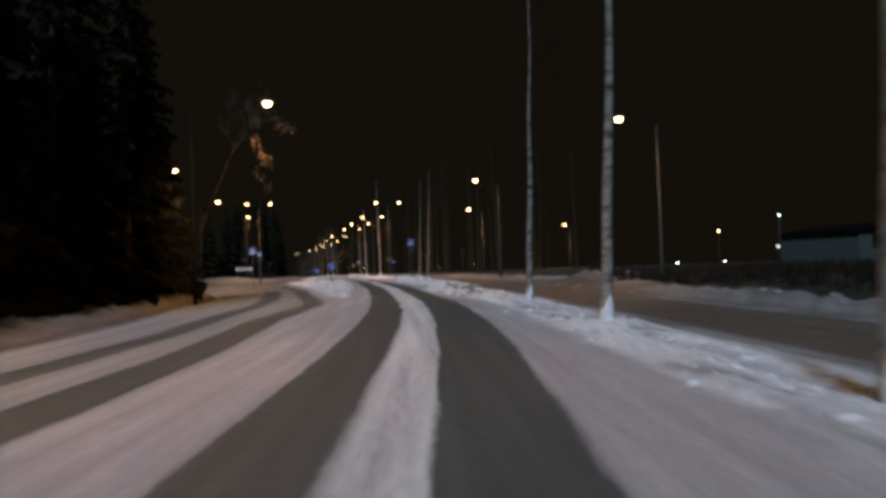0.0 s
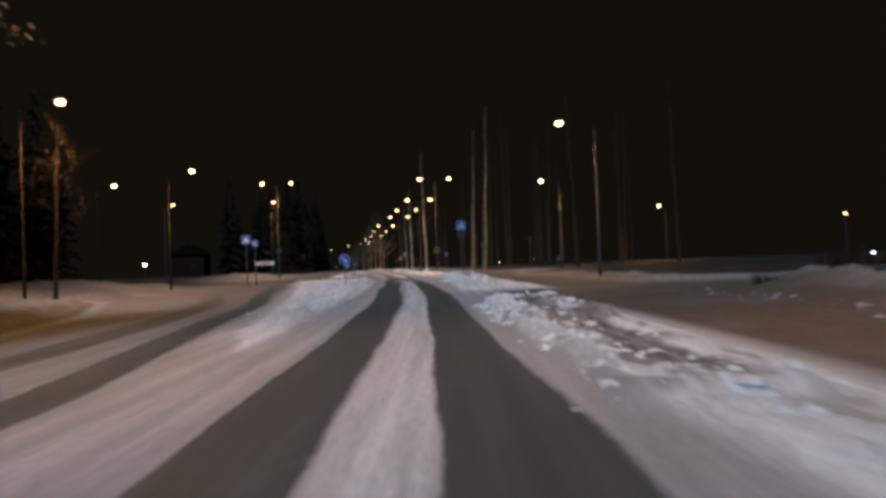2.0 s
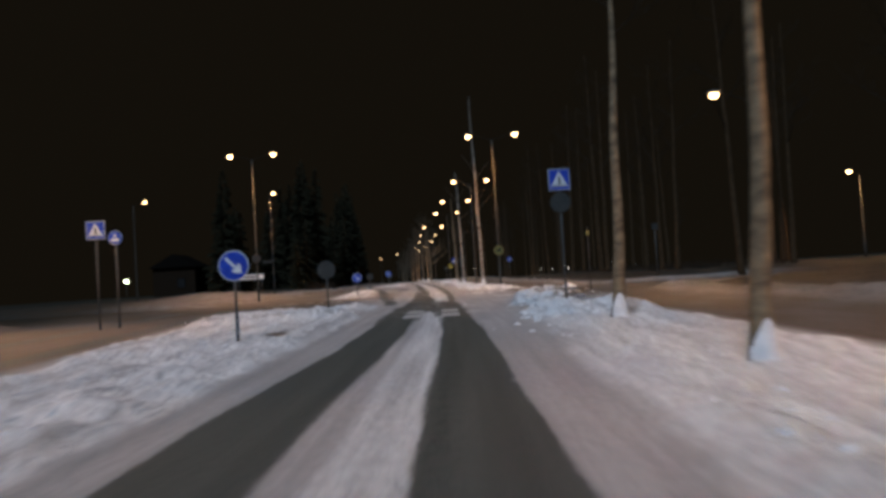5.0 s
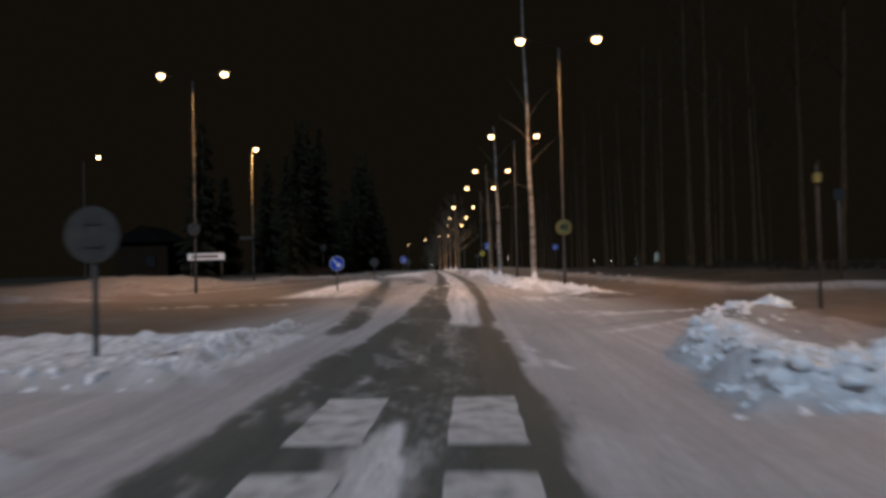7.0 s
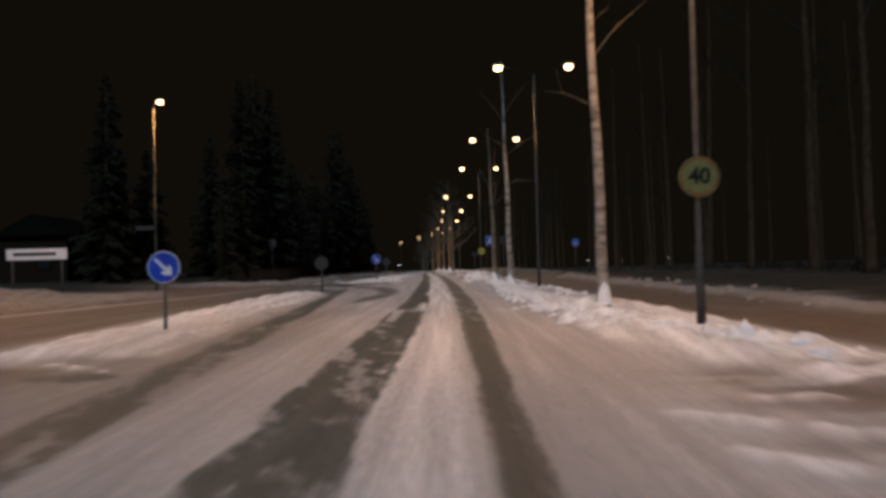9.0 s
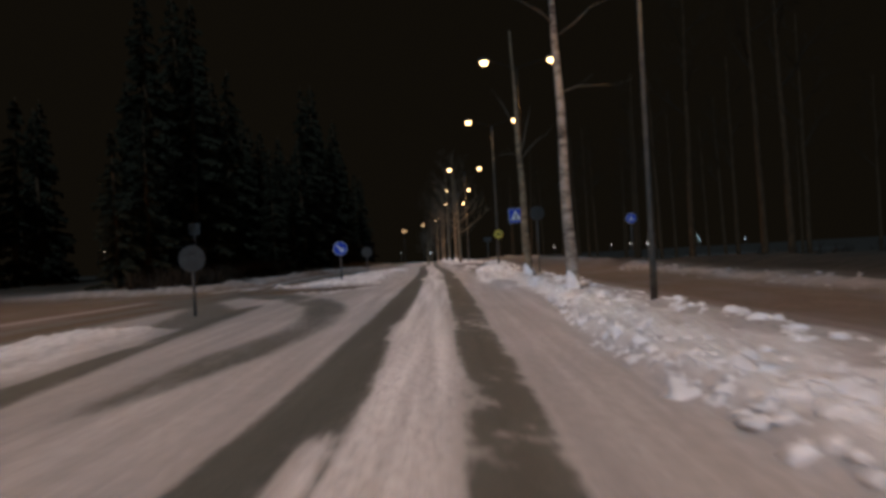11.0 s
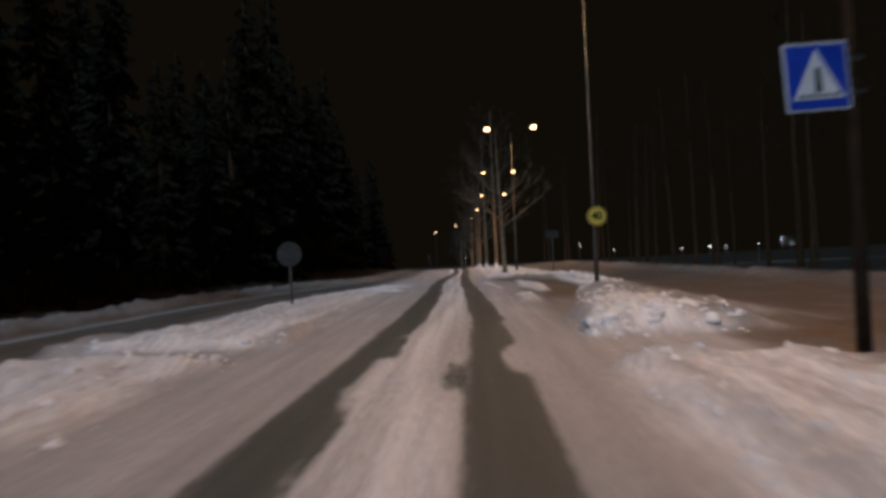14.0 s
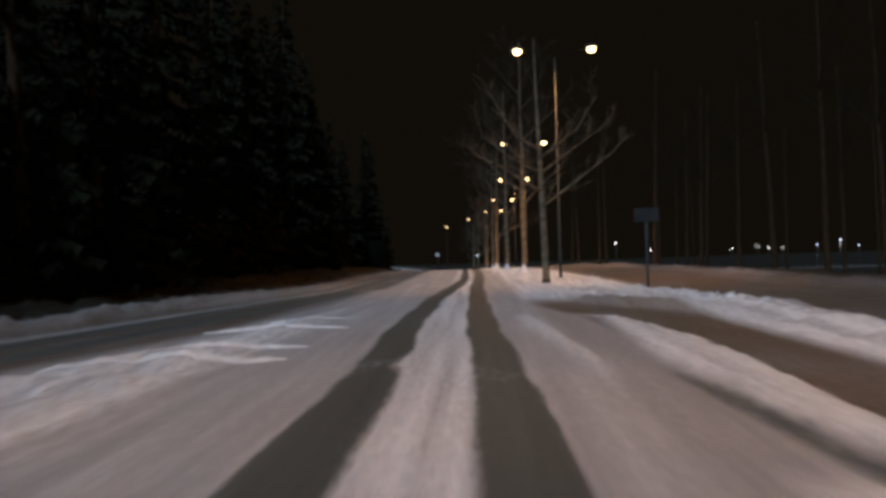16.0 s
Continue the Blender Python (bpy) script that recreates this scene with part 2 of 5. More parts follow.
def height(s, d):
    """Metres of snow over the driven surface."""
    road, path = outside(STRIPS, s, d), outside(PATHS, s, d)
    wob = 0.35 * (fbm(s * 0.9, d * 0.9, 3) - 0.5)
    out = np.minimum(road + wob, path + wob)
    median = smooth(26, 30, s) * (1 - smooth(67.5, 68.5, s)) * smooth(-9, -8, d) * (1 - smooth(-3.0, -2.0, d))
    flat = median + (1 - median) * smooth(87, 90, s) * (1 - smooth(112, 117, s)) * smooth(-11, -9, d) * (1 - smooth(-3.5, -2.5, d)) * np.interp(s, [96, 104], [0.8, 0.55])
    flat = np.maximum(flat, 0.8 * smooth(71, 73, s) * (1 - smooth(82, 86, s)) * smooth(-11, -9, d) * (1 - smooth(-3.0, -2.4, d)))
    flat = np.maximum(flat, 0.75 * smooth(124, 126, s) * smooth(-7, -6, d) * (1 - smooth(-2.5, -2, d)))
    flat = np.maximum(flat, 0.6 * smooth(85, 87, s) * (1 - smooth(101, 104, s)) * smooth(0.5, 1, d) * (1 - smooth(4.6, 5, d)))
    flat = np.maximum(flat, 0.5 * smooth(131, 133, s) * smooth(0.5, 1, d) * (1 - smooth(4.8, 5.2, d)))
    flat = np.maximum(flat, 0.65 * smooth(46, 48, s) * (1 - smooth(62, 64, s)) * smooth(0.5, 1, d) * (1 - smooth(4.8, 5.2, d)))
    flat = np.maximum(flat, 0.85 * smooth(156, 160, s) * smooth(0.5, 1, d) * (1 - smooth(4.8, 5.2, d)))
    flat = np.maximum(flat, smooth(144, 150, s) * smooth(-6, -5, d) * (1 - smooth(-2.5, -2, d)))
    ridge = 0.13 * np.exp(-(((out - 0.65) / 0.45) ** 2)) + 0.10 * smooth(0.0, 0.6, out) + 0.30 * smooth(1.3, 4.5, out)
    flat = np.maximum(flat, 0.85 * smooth(100, 104, s) * (1 - smooth(130, 132, s)) * smooth(0.5, 1, d) * (1 - smooth(4.2, 4.6, d)))
    flat = np.maximum(flat, 0.85 * (1 - smooth(37, 40, s)) * smooth(0.5, 1, d) * (1 - smooth(3.7, 4.2, d)))
    ridge = ridge * (1 - 0.78 * flat)
    lumps = (fbm(s * 1.6, d * 1.6, 9) - 0.42) * 0.34 + (fbm(s * 4.2, d * 4.2, 21, 4) - 0.42) * 0.24
    z = np.where(out > 0, ridge, 0) + lumps * smooth(0.05, 0.6, out) * (1 - 0.65 * flat + 0.4 * median)
    for bs, bd, ra, rc, h in BUMPS:
        bump = h * np.exp(-(((s - bs) / ra) ** 2) - ((d - bd) / rc) ** 2)
        z = z + bump * (0.75 + 0.7 * (fbm(s * 2.6, d * 2.6, 31) - 0.3)) * smooth(-0.5, 0.35, road)
    z = np.maximum(z, heap(s, d)[1] + 0.3 * z) + 0.10 * snow_patch(s, d) * (0.6 + 0.8 * (fbm(s * 2, d * 4, 83) - 0.3))
    z = z + ridge_crest(s, d)[1]
    for bs, bd, r in BIRCHES:
        z = z + (0.09 if bs < 160 else 0.05) * np.exp(-((s - bs) ** 2 + (d - bd) ** 2) / 0.22)
    z = z + 0.012 * (fbm(s * 0.35, d * 3.0, 5) - 0.5) + 0.02 * (fbm(s * 0.15, d * 0.6, 8) - 0.5)
    far = smooth(25, 60, np.abs(d))
    # beyond the bend the land falls away
    past = np.maximum(s - 178, 0)
    fall = np.where(past < 50, 0.00036 * past**2, 0.9 + 0.036 * (past - 50))
    return z * (1 - 0.5 * far) + far * 0.4 * (fbm(s * 0.05, d * 0.05, 77) - 0.3) - np.minimum(fall, 5.0) - 2.2 * smooth(10.5, 19, d) * smooth(120, 145, s) * (1 - 0.6 * smooth(225, 248, s))


# worn wheel tracks: (centre, half width) along s
TRACKS = []


def track(centre, half, first, last, most):
    TRACKS.append((centre, half, first, last, most))


track(curve_of((-80, -1.4), (5, -1.38), (12, -1.22), (20, -1.15), (30, -1.28), (36, -1.37), (41, -1.34), (48, -1.5), (53, -1.62), (64, -1.45), (72, -1.4), (80, -1.07), (87, -1.2), (94, -1.15), (103, -1.06),
              (112, -1.09), (125, -1.06), (137, -0.96), (147.5, -0.97), (151.5, -1.08), (154.8, -1.06), (159.4, -1.0), (165.7, -0.62), (172.6, -0.36), (185, -0.3), (400, -0.4)),
     curve_of((-80, 0.41), (12, 0.41), (20, 0.45), (30, 0.43), (48, 0.47), (64, 0.45), (74, 0.5), (78, 0.58), (82, 0.52), (86, 0.47), (94, 0.46), (103, 0.40), (109, 0.33), (118, 0.32), (130, 0.30), (147, 0.28), (152, 0.24), (166, 0.25), (173, 0.2), (400, 0.2)), -160, 620, 1.0)
track(curve_of((-80, 0.1), (4, 0.11), (11, 0.38), (17, 0.5), (25, 0.55), (29, 0.37), (35, 0.27), (44, 0.28), (50, 0.22), (64, 0.10), (72, 0.05), (79, 0.16), (87, 0.28), (103, 0.37), (112, 0.37), (129, 0.37),
              (137, 0.43), (141, 0.33), (147.4, 0.24), (151.2, 0.13), (154.4, 0.09), (159, 0.07), (165, 0.11), (172, 0.28), (185, 0.5), (400, 0.5)),
     curve_of((-80, 0.45), (4, 0.45), (12, 0.52), (25, 0.52), (30, 0.43), (50, 0.46), (64, 0.40), (72, 0.3), (79, 0.16), (87, 0.17), (94, 0.24), (104, 0.29), (130, 0.31), (152, 0.25), (161, 0.24), (400, 0.22)), -160, 620, 1.0)
track(curve_of((-80, -3.3), (11, -3.6), (14.2, -3.77), (17.3, -3.92), (20, -3.8), (25, -3.62), (27, -3.74), (30, -4.21), (37, -5.1), (43.5, -5.62), (46.5, -6.18), (51.5, -7.0), (60, -8.07), (84, -10.4)), curve_of((-80, 0.4), (18, 0.38), (26, 0.34), (84, 0.40)), -160, 84, 1.0)
track(curve_of((-80, -4.9), (11, -5.15), (15, -5.22), (17.3, -5.37), (20.5, -5.5), (25, -5.5), (30.3, -5.89), (33, -6.13), (37, -6.5), (46.6, -7.75), (49, -8.5), (55, -9.9), (62, -10.9), (80, -12.6)), curve_of((-80, 0.3), (18, 0.3), (26, 0.34), (35, 0.42), (84, 0.42)), -160, 84, 0.97)
track(curve_of((70, -2.3), (78, -2.43), (80, -2.5), (84, -2.85), (92, -3.4), (112, -4.7), (118, -4.9)), curve_of((72, 0.25), (80, 0.3), (86, 0.38), (100, 0.38), (118, 0.24)), 77, 118, 0.94)
track(curve_of((60, 0.75), (90, 0.72)), curve_of((60, 0.3), (90, 0.34)), 63, 90, 0.40)
track(curve_of((104, -3.0), (107.3, -2.65), (108.6, -2.5), (110.6, -2.37), (113.3, -2.5), (116, -2.95), (118.6, -3.85), (122.4, -5.8), (126, -8.2)), curve_of((104, 0.25), (107.3, 0.5), (110.6, 0.46), (113.3, 0.5), (116, 0.6), (118.6, 0.75), (122.4, 1.0)), 104, 125, 0.785)
track(curve_of((104, -5.2), (109.7, -4.9), (111.5, -4.95), (114, -5.3), (117.3, -6.1), (121, -8.0), (125, -10.4)), curve_of((104, 0.3), (109.7, 0.7), (114, 0.85), (117.3, 0.7), (121, 0.9), (125, 1.1)), 104, 124, 0.77)
track(curve_of((92, -8.6), (126, -6.6), (146, -6.1), (158, -4.4), (165, -3.3), (400, -3.0)), curve_of((92, 0.4), (400, 0.4)), 92, 620, 0.75)
track(curve_of((92, -10.2), (126, -7.6), (146, -7.2), (158, -5.4), (165, -4.2), (400, -4.0)), curve_of((92, 0.4), (400, 0.4)), 92, 620, 0.75)
track(curve_of((144, 1.35), (147, 1.75), (150, 2.9), (156, 2.4), (162, 1.0)), curve_of((144, 0.12), (162, 0.3)), 144, 161, 0.4)
track(curve_of((142, 2.06), (144.2, 1.98), (145.1, 1.92), (145.9, 1.85), (147.1, 1.79), (149, 1.7)), curve_of((142, 0.12), (149, 0.10)), 142.5, 148, 0.82)

track(curve_of((74.5, 0.3), (75.9, 0.75), (76.4, 1.34), (77.25, 2.15), (78.4, 3.2), (79.2, 4.4), (81, 7.0)), curve_of((75, 0.22), (81, 0.5)), 76.5, 81, 0.5)
track(curve_of((75.5, 0.4), (77.5, 1.0), (79.6, 2.0), (81.4, 3.3), (83, 5.0)), curve_of((75, 0.2), (83, 0.5)), 77.5, 83, 0.42)


def bareness(s, d):
    """How far the snow is worn off to the asphalt: 1 on a wheel track, 0 beside it, soft over a hand's width."""
    total = np.zeros(np.broadcast(s, d).shape)
    wander = 0.10 * (fbm(s * 0.55, 0 * d + 3.0, 41, 3) - 0.5)
    for centre, half, a, b, most in TRACKS:
        inside = half(s) - np.abs(d - centre(s) - wander)
        edge = 0.07 + 0.07 * vnoise(s * 1.1, d * 0 + most * 9, 51)
        edge = edge * (1 if most > 0.95 else 1.5 if most > 0.79 else 3.0)
        edge = np.where(d > centre(s) + 0.1, edge * (1 + 0.7 * (1 - smooth(45, 60, s))), edge)
        total = np.maximum(total, most * smooth(-edge, edge, inside) * smooth(a - 2, a + 1, s) * (1 - smooth(b - 2, b + 1, s)))
    # the wheel-polished place before and on the crossing
    rag = 0.9 * (fbm(s * 0.5, d * 2.2, 71) - 0.45)
    ends = np.interp(d, [-2.2, -1.7, -1.2, -0.2, 0.6], [74.6, 75.2, 78.5, 78.0, 76.5])
    wide = smooth(63, 67, s) * (1 - smooth(ends - 1.6, ends + 1.6, s + 2.0 * rag)) * smooth(-2.15, -1.8, d + 0.6 * rag) * (1 - smooth(0.25, 0.60, d + 0.6 * rag))
    core = smooth(-0.03, 0.04, np.interp(s, [62, 64.4, 68.9, 70.8], [0.30, 0.25, 0.12, -0.03]) - np.abs(d - np.interp(s, [64, 70.5], [-0.66, -0.75])))
    total = np.maximum(total, wide * (0.62 + 0.45 * fbm(s * 0.5, d * 5.0, 75))) * (1 - 0.95 * core * smooth(60, 64, s))
    # snow bridges and worn spots in the tracks before the footway's crossing
    rough = 0.6 * (fbm(s * 1.3, d * 3, 161) - 0.5)
    for bs, bd, ra, rc, gain in ((131.3, 0.62, 1.3, 0.24, -1), (130.4, -0.82, 1.9, 0.22, -1), (130.3, -0.06, 1.3, 0.2, 1), (109.6, -0.75, 2.2, 0.2, -1), (98.0, -1.35, 3.0, 0.16, -1), (101.5, -0.85, 2.0, 0.14, -1)):
        spot = smooth(0.35, 0.8, np.exp(-(((s - bs) / ra) ** 2) - ((d - bd) / rc) ** 2) + rough)
        total = total * (1 - 0.9 * spot) if gain < 0 else np.maximum(total, 0.8 * spot)
    # a hole worn through the packed snow of the middle strip
    total = np.maximum(total, 1.2 * smooth(0.3, 0.6, np.exp(-(((s - 89.5) / 0.38) ** 2) - ((d + 4.3) / 0.62) ** 2)))
    feather = smooth(0.47, 0.62, 0.75 * fbm(s * 1.5 + 2.2 * d, d * 4.5 + 0.5 * s, 181) + 0.25 * vnoise(s * 7 + 5 * d, d * 16, 183)) * np.interp(s, [65, 68, 80, 89, 106, 112, 124, 128], [0, 0.42, 0.42, 0.44, 0.5, 0.35, 0.35, 0])
    total = total * (1 - feather * np.where(s < 96, smooth(-0.2, -1.3, d) * 0.7 + 0.3, smooth(-0.6, 0.2, d) * 0.8 + 0.2))
    crumbs = smooth(0.60, 0.68, fbm(s * 2.6 + 1.5 * d, d * 5.0, 187)) * (1 - smooth(52, 58, s)) * smooth(-0.3, 0.1, d) * (1 - smooth(0.3, 0.5, d))
    total = total * (1 - 0.35 * crumbs)
    total = total * np.interp(s, [62, 67, 80, 86, 110, 118, 134, 140], [1.0, 0.92, 0.88, 0.80, 0.84, 0.86, 0.84, 0.95])
    total = total * np.interp(s, [52, 60], [1.18, 1.0])
    return total * smooth(0.0, 0.12, -outside(STRIPS, s, d)) * (1 - 0.8 * ridge_crest(s, d)[0])


def scrub_unlit(s, d):
    """Withered grass and brush that stands through thin snow, off the ploughed ground; also paints unlit ground dark.
    """
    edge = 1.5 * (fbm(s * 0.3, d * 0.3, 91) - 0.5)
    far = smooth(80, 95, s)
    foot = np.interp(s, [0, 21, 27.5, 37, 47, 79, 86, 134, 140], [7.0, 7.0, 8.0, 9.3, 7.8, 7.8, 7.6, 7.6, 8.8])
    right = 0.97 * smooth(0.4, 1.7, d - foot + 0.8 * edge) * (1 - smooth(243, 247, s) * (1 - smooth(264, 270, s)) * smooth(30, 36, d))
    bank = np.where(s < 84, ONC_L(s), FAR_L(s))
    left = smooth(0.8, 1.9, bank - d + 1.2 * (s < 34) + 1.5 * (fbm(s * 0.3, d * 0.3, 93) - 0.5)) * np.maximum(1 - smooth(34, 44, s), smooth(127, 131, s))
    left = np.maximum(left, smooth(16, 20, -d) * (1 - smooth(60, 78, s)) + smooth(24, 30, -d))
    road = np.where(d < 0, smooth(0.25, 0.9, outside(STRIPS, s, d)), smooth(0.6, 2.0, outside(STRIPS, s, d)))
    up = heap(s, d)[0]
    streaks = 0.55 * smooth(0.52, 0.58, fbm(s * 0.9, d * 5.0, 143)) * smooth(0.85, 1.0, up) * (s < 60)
    # far ground and side streets are coloured dark too, as if unlit
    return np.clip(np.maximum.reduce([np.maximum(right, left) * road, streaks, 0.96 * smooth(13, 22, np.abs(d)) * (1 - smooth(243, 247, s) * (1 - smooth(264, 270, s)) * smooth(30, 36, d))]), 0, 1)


def dirt_and_dim(s, d):
    """Sanded brown packed snow: the footway, the side streets and the lane the other way; also banks and middle strip
    painted dim.
    """
    path = smooth(0.0, 0.5, -outside(PATHS, s, d)) * 0.95
    side = smooth(0.0, 1.0, -outside([STRIPS[2], STRIPS[3], STRIPS[6], STRIPS[7], STRIPS[8], STRIPS[11]], s, d)) * np.where(s < 60, smooth(1.2, 3.4, d), np.where((d < 0) & (s > 105), smooth(2.2, 3.2, -d), smooth(2.2, 6.0, np.abs(d + 0.3)))) * 0.95
    mouth_line = np.interp(d, [-9, -4.9, -3.7, -2.2], [121.6, 122.9, 123.6, 124.9])
    side = side * np.where((s > 105) & (s < 128) & (d < 0), 0.25 + 0.75 * smooth(-0.2, 0.5, s - mouth_line) * np.ones_like(s + d) + 0.75 * smooth(9, 14, -d) * (s < mouth_line), 1.0)
    onc = smooth(0.0, 0.8, -outside([STRIPS[1], STRIPS[5]], s, d)) * smooth(2.6, 4.5, -d) * np.interp(s, [22, 36, 60, 84, 120], [0.25, 0.5, 0.75, 0.8, 0.95])
    # outer banks are browned to look dim, beyond the headlights' reach
    banks = 0.95 * np.maximum(smooth(6.3, 7.4, d), smooth(-0.3, 0.15, np.where(s < 84, ONC_L(s), FAR_L(s)) - d))
    bay = np.interp(s, [133, 136, 140, 143], [0, 0.5, 0.65, 0.92]) * (1 - smooth(156, 158, s)) * smooth(1.0, 1.5, d) * (1 - smooth(3.6, 3.9, d)) * (0.30 + 0.70 * smooth(-0.15, 0.2, d - np.interp(s, [138, 144, 150, 153, 156], [1.6, 2.1, 2.1, 1.8, 1.2])))
    # brown put on the middle strip for the weak light beside the beam
    middle = (0.45 * smooth(84, 88, s) - 0.30 * smooth(98, 104, s)) * smooth(-6, -5, d) * (1 - smooth(-3.2, -2.2, d))
    verge = 0.75 * smooth(0.50, 0.62, fbm(s * 0.55 + 2 * d, d * 2.6, 141)) * (1 - smooth(24, 27, s)) * smooth(1.7, 2.1, d)
    verge = np.maximum(verge, 0.45 * smooth(103, 106, s) * (1 - smooth(124, 127, s)) * smooth(0.0, 0.3, 0.55 - np.abs(d - 3.05) + 0.5 * (fbm(s, d * 2, 145) - 0.5)))
    mouth = 0.95 * smooth(0.46, 0.56, fbm(s * 1.3 + 0.12 * d, d * 0.25, 147) + 0.12 * (fbm(s * 3, d * 2, 149) - 0.5)) * smooth(85, 86, s) * (1 - smooth(88.6, 89.4, s)) * smooth(1.0, 3.8, d + 1.2 * (fbm(s * 2, d, 153) - 0.5)) * (1 - smooth(6, 9, d))
    verge = np.maximum(verge, mouth)
    verge = np.maximum(verge, 0.75 * smooth(100, 104, s) * (1 - smooth(126, 129, s)) * smooth(3.1, 3.6, d + 0.5 * (fbm(s * 1.4, d * 1.4, 191) - 0.5)))
    verge = np.maximum(verge, 0.85 * smooth(122, 126, s) * (1 - smooth(144, 147, s)) * smooth(3.0, 3.5, d + 0.6 * (fbm(s, d, 155) - 0.5)) * (1 - smooth(5.0, 5.4, d)))
    tops = 0.9 * smooth(0.46, 0.53, fbm(s * 0.5, d * 3.2, 143)) * smooth(0.8, 1.0, heap(s, d)[0]) * (d > 0) * np.where(s > 100, 0.3, 1.0)
    tops = np.maximum(tops, 0.9 * smooth(2.8, 3.3, d + 0.5 * (fbm(s, d, 151) - 0.5)) * heap(s, d)[0] * (s > 60))
    return np.maximum.reduce([path, side, onc, banks, bay, middle, verge, tops])


# ---- materials ----
def material(name, build):
    m = bpy.data.materials.new(name)
    m.use_nodes = True
    t = m.node_tree
    b = t.nodes["Principled BSDF"]

    def node(kind, **kw):
        n = t.nodes.new(kind)
        for k, v in kw.items():
            if k == "operation":
                n.operation = v
            elif k == "blend_type":
                n.blend_type = v
            elif k == "data_type":
                n.data_type = v
        return n

    def link(a, o):
        t.links.new(a, o)

    build(t, b, node, link)
    return m


def ramp(node, stops):
    n = node("ShaderNodeValToRGB")
    e = n.color_ramp.elements
    e[0].position, e[0].color = stops[0][0], (*stops[0][1], 1)
    e[1].position, e[1].color = stops[-1][0], (*stops[-1][1], 1)
    for p, c in stops[1:-1]:
        q = e.new(p)
        q.color = (*c, 1)
    return n


def surface(stops, scale=8.0, rough=0.7, metal=0.0, bump=0.1, stretch=(1, 1, 1), detail=6.0, spec=0.3):
    """A grained surface: colours along a noise, with fine relief."""
    def build(t, b, node, link):
        co, mp, n1, n2 = node("ShaderNodeTexCoord"), node("ShaderNodeMapping"), node("ShaderNodeTexNoise"), node("ShaderNodeTexNoise")
        mp.inputs["Scale"].default_value = stretch
        n1.inputs["Scale"].default_value, n1.inputs["Detail"].default_value = scale, detail
        n2.inputs["Scale"].default_value, n2.inputs["Detail"].default_value = scale * 5, 4
        link(co.outputs["Object"], mp.inputs[0])
        link(mp.outputs[0], n1.inputs["Vector"])
        link(mp.outputs[0], n2.inputs["Vector"])
        r = ramp(node, stops)
        link(n1.outputs[0], r.inputs[0])
        link(r.outputs[0], b.inputs["Base Color"])
        bp = node("ShaderNodeBump")
        bp.inputs["Strength"].default_value = bump
        link(n2.outputs[0], bp.inputs["Height"])
        link(bp.outputs[0], b.inputs["Normal"])
        b.inputs["Roughness"].default_value, b.inputs["Metallic"].default_value = rough, metal
        b.inputs["Specular IOR Level"].default_value = spec
    return build


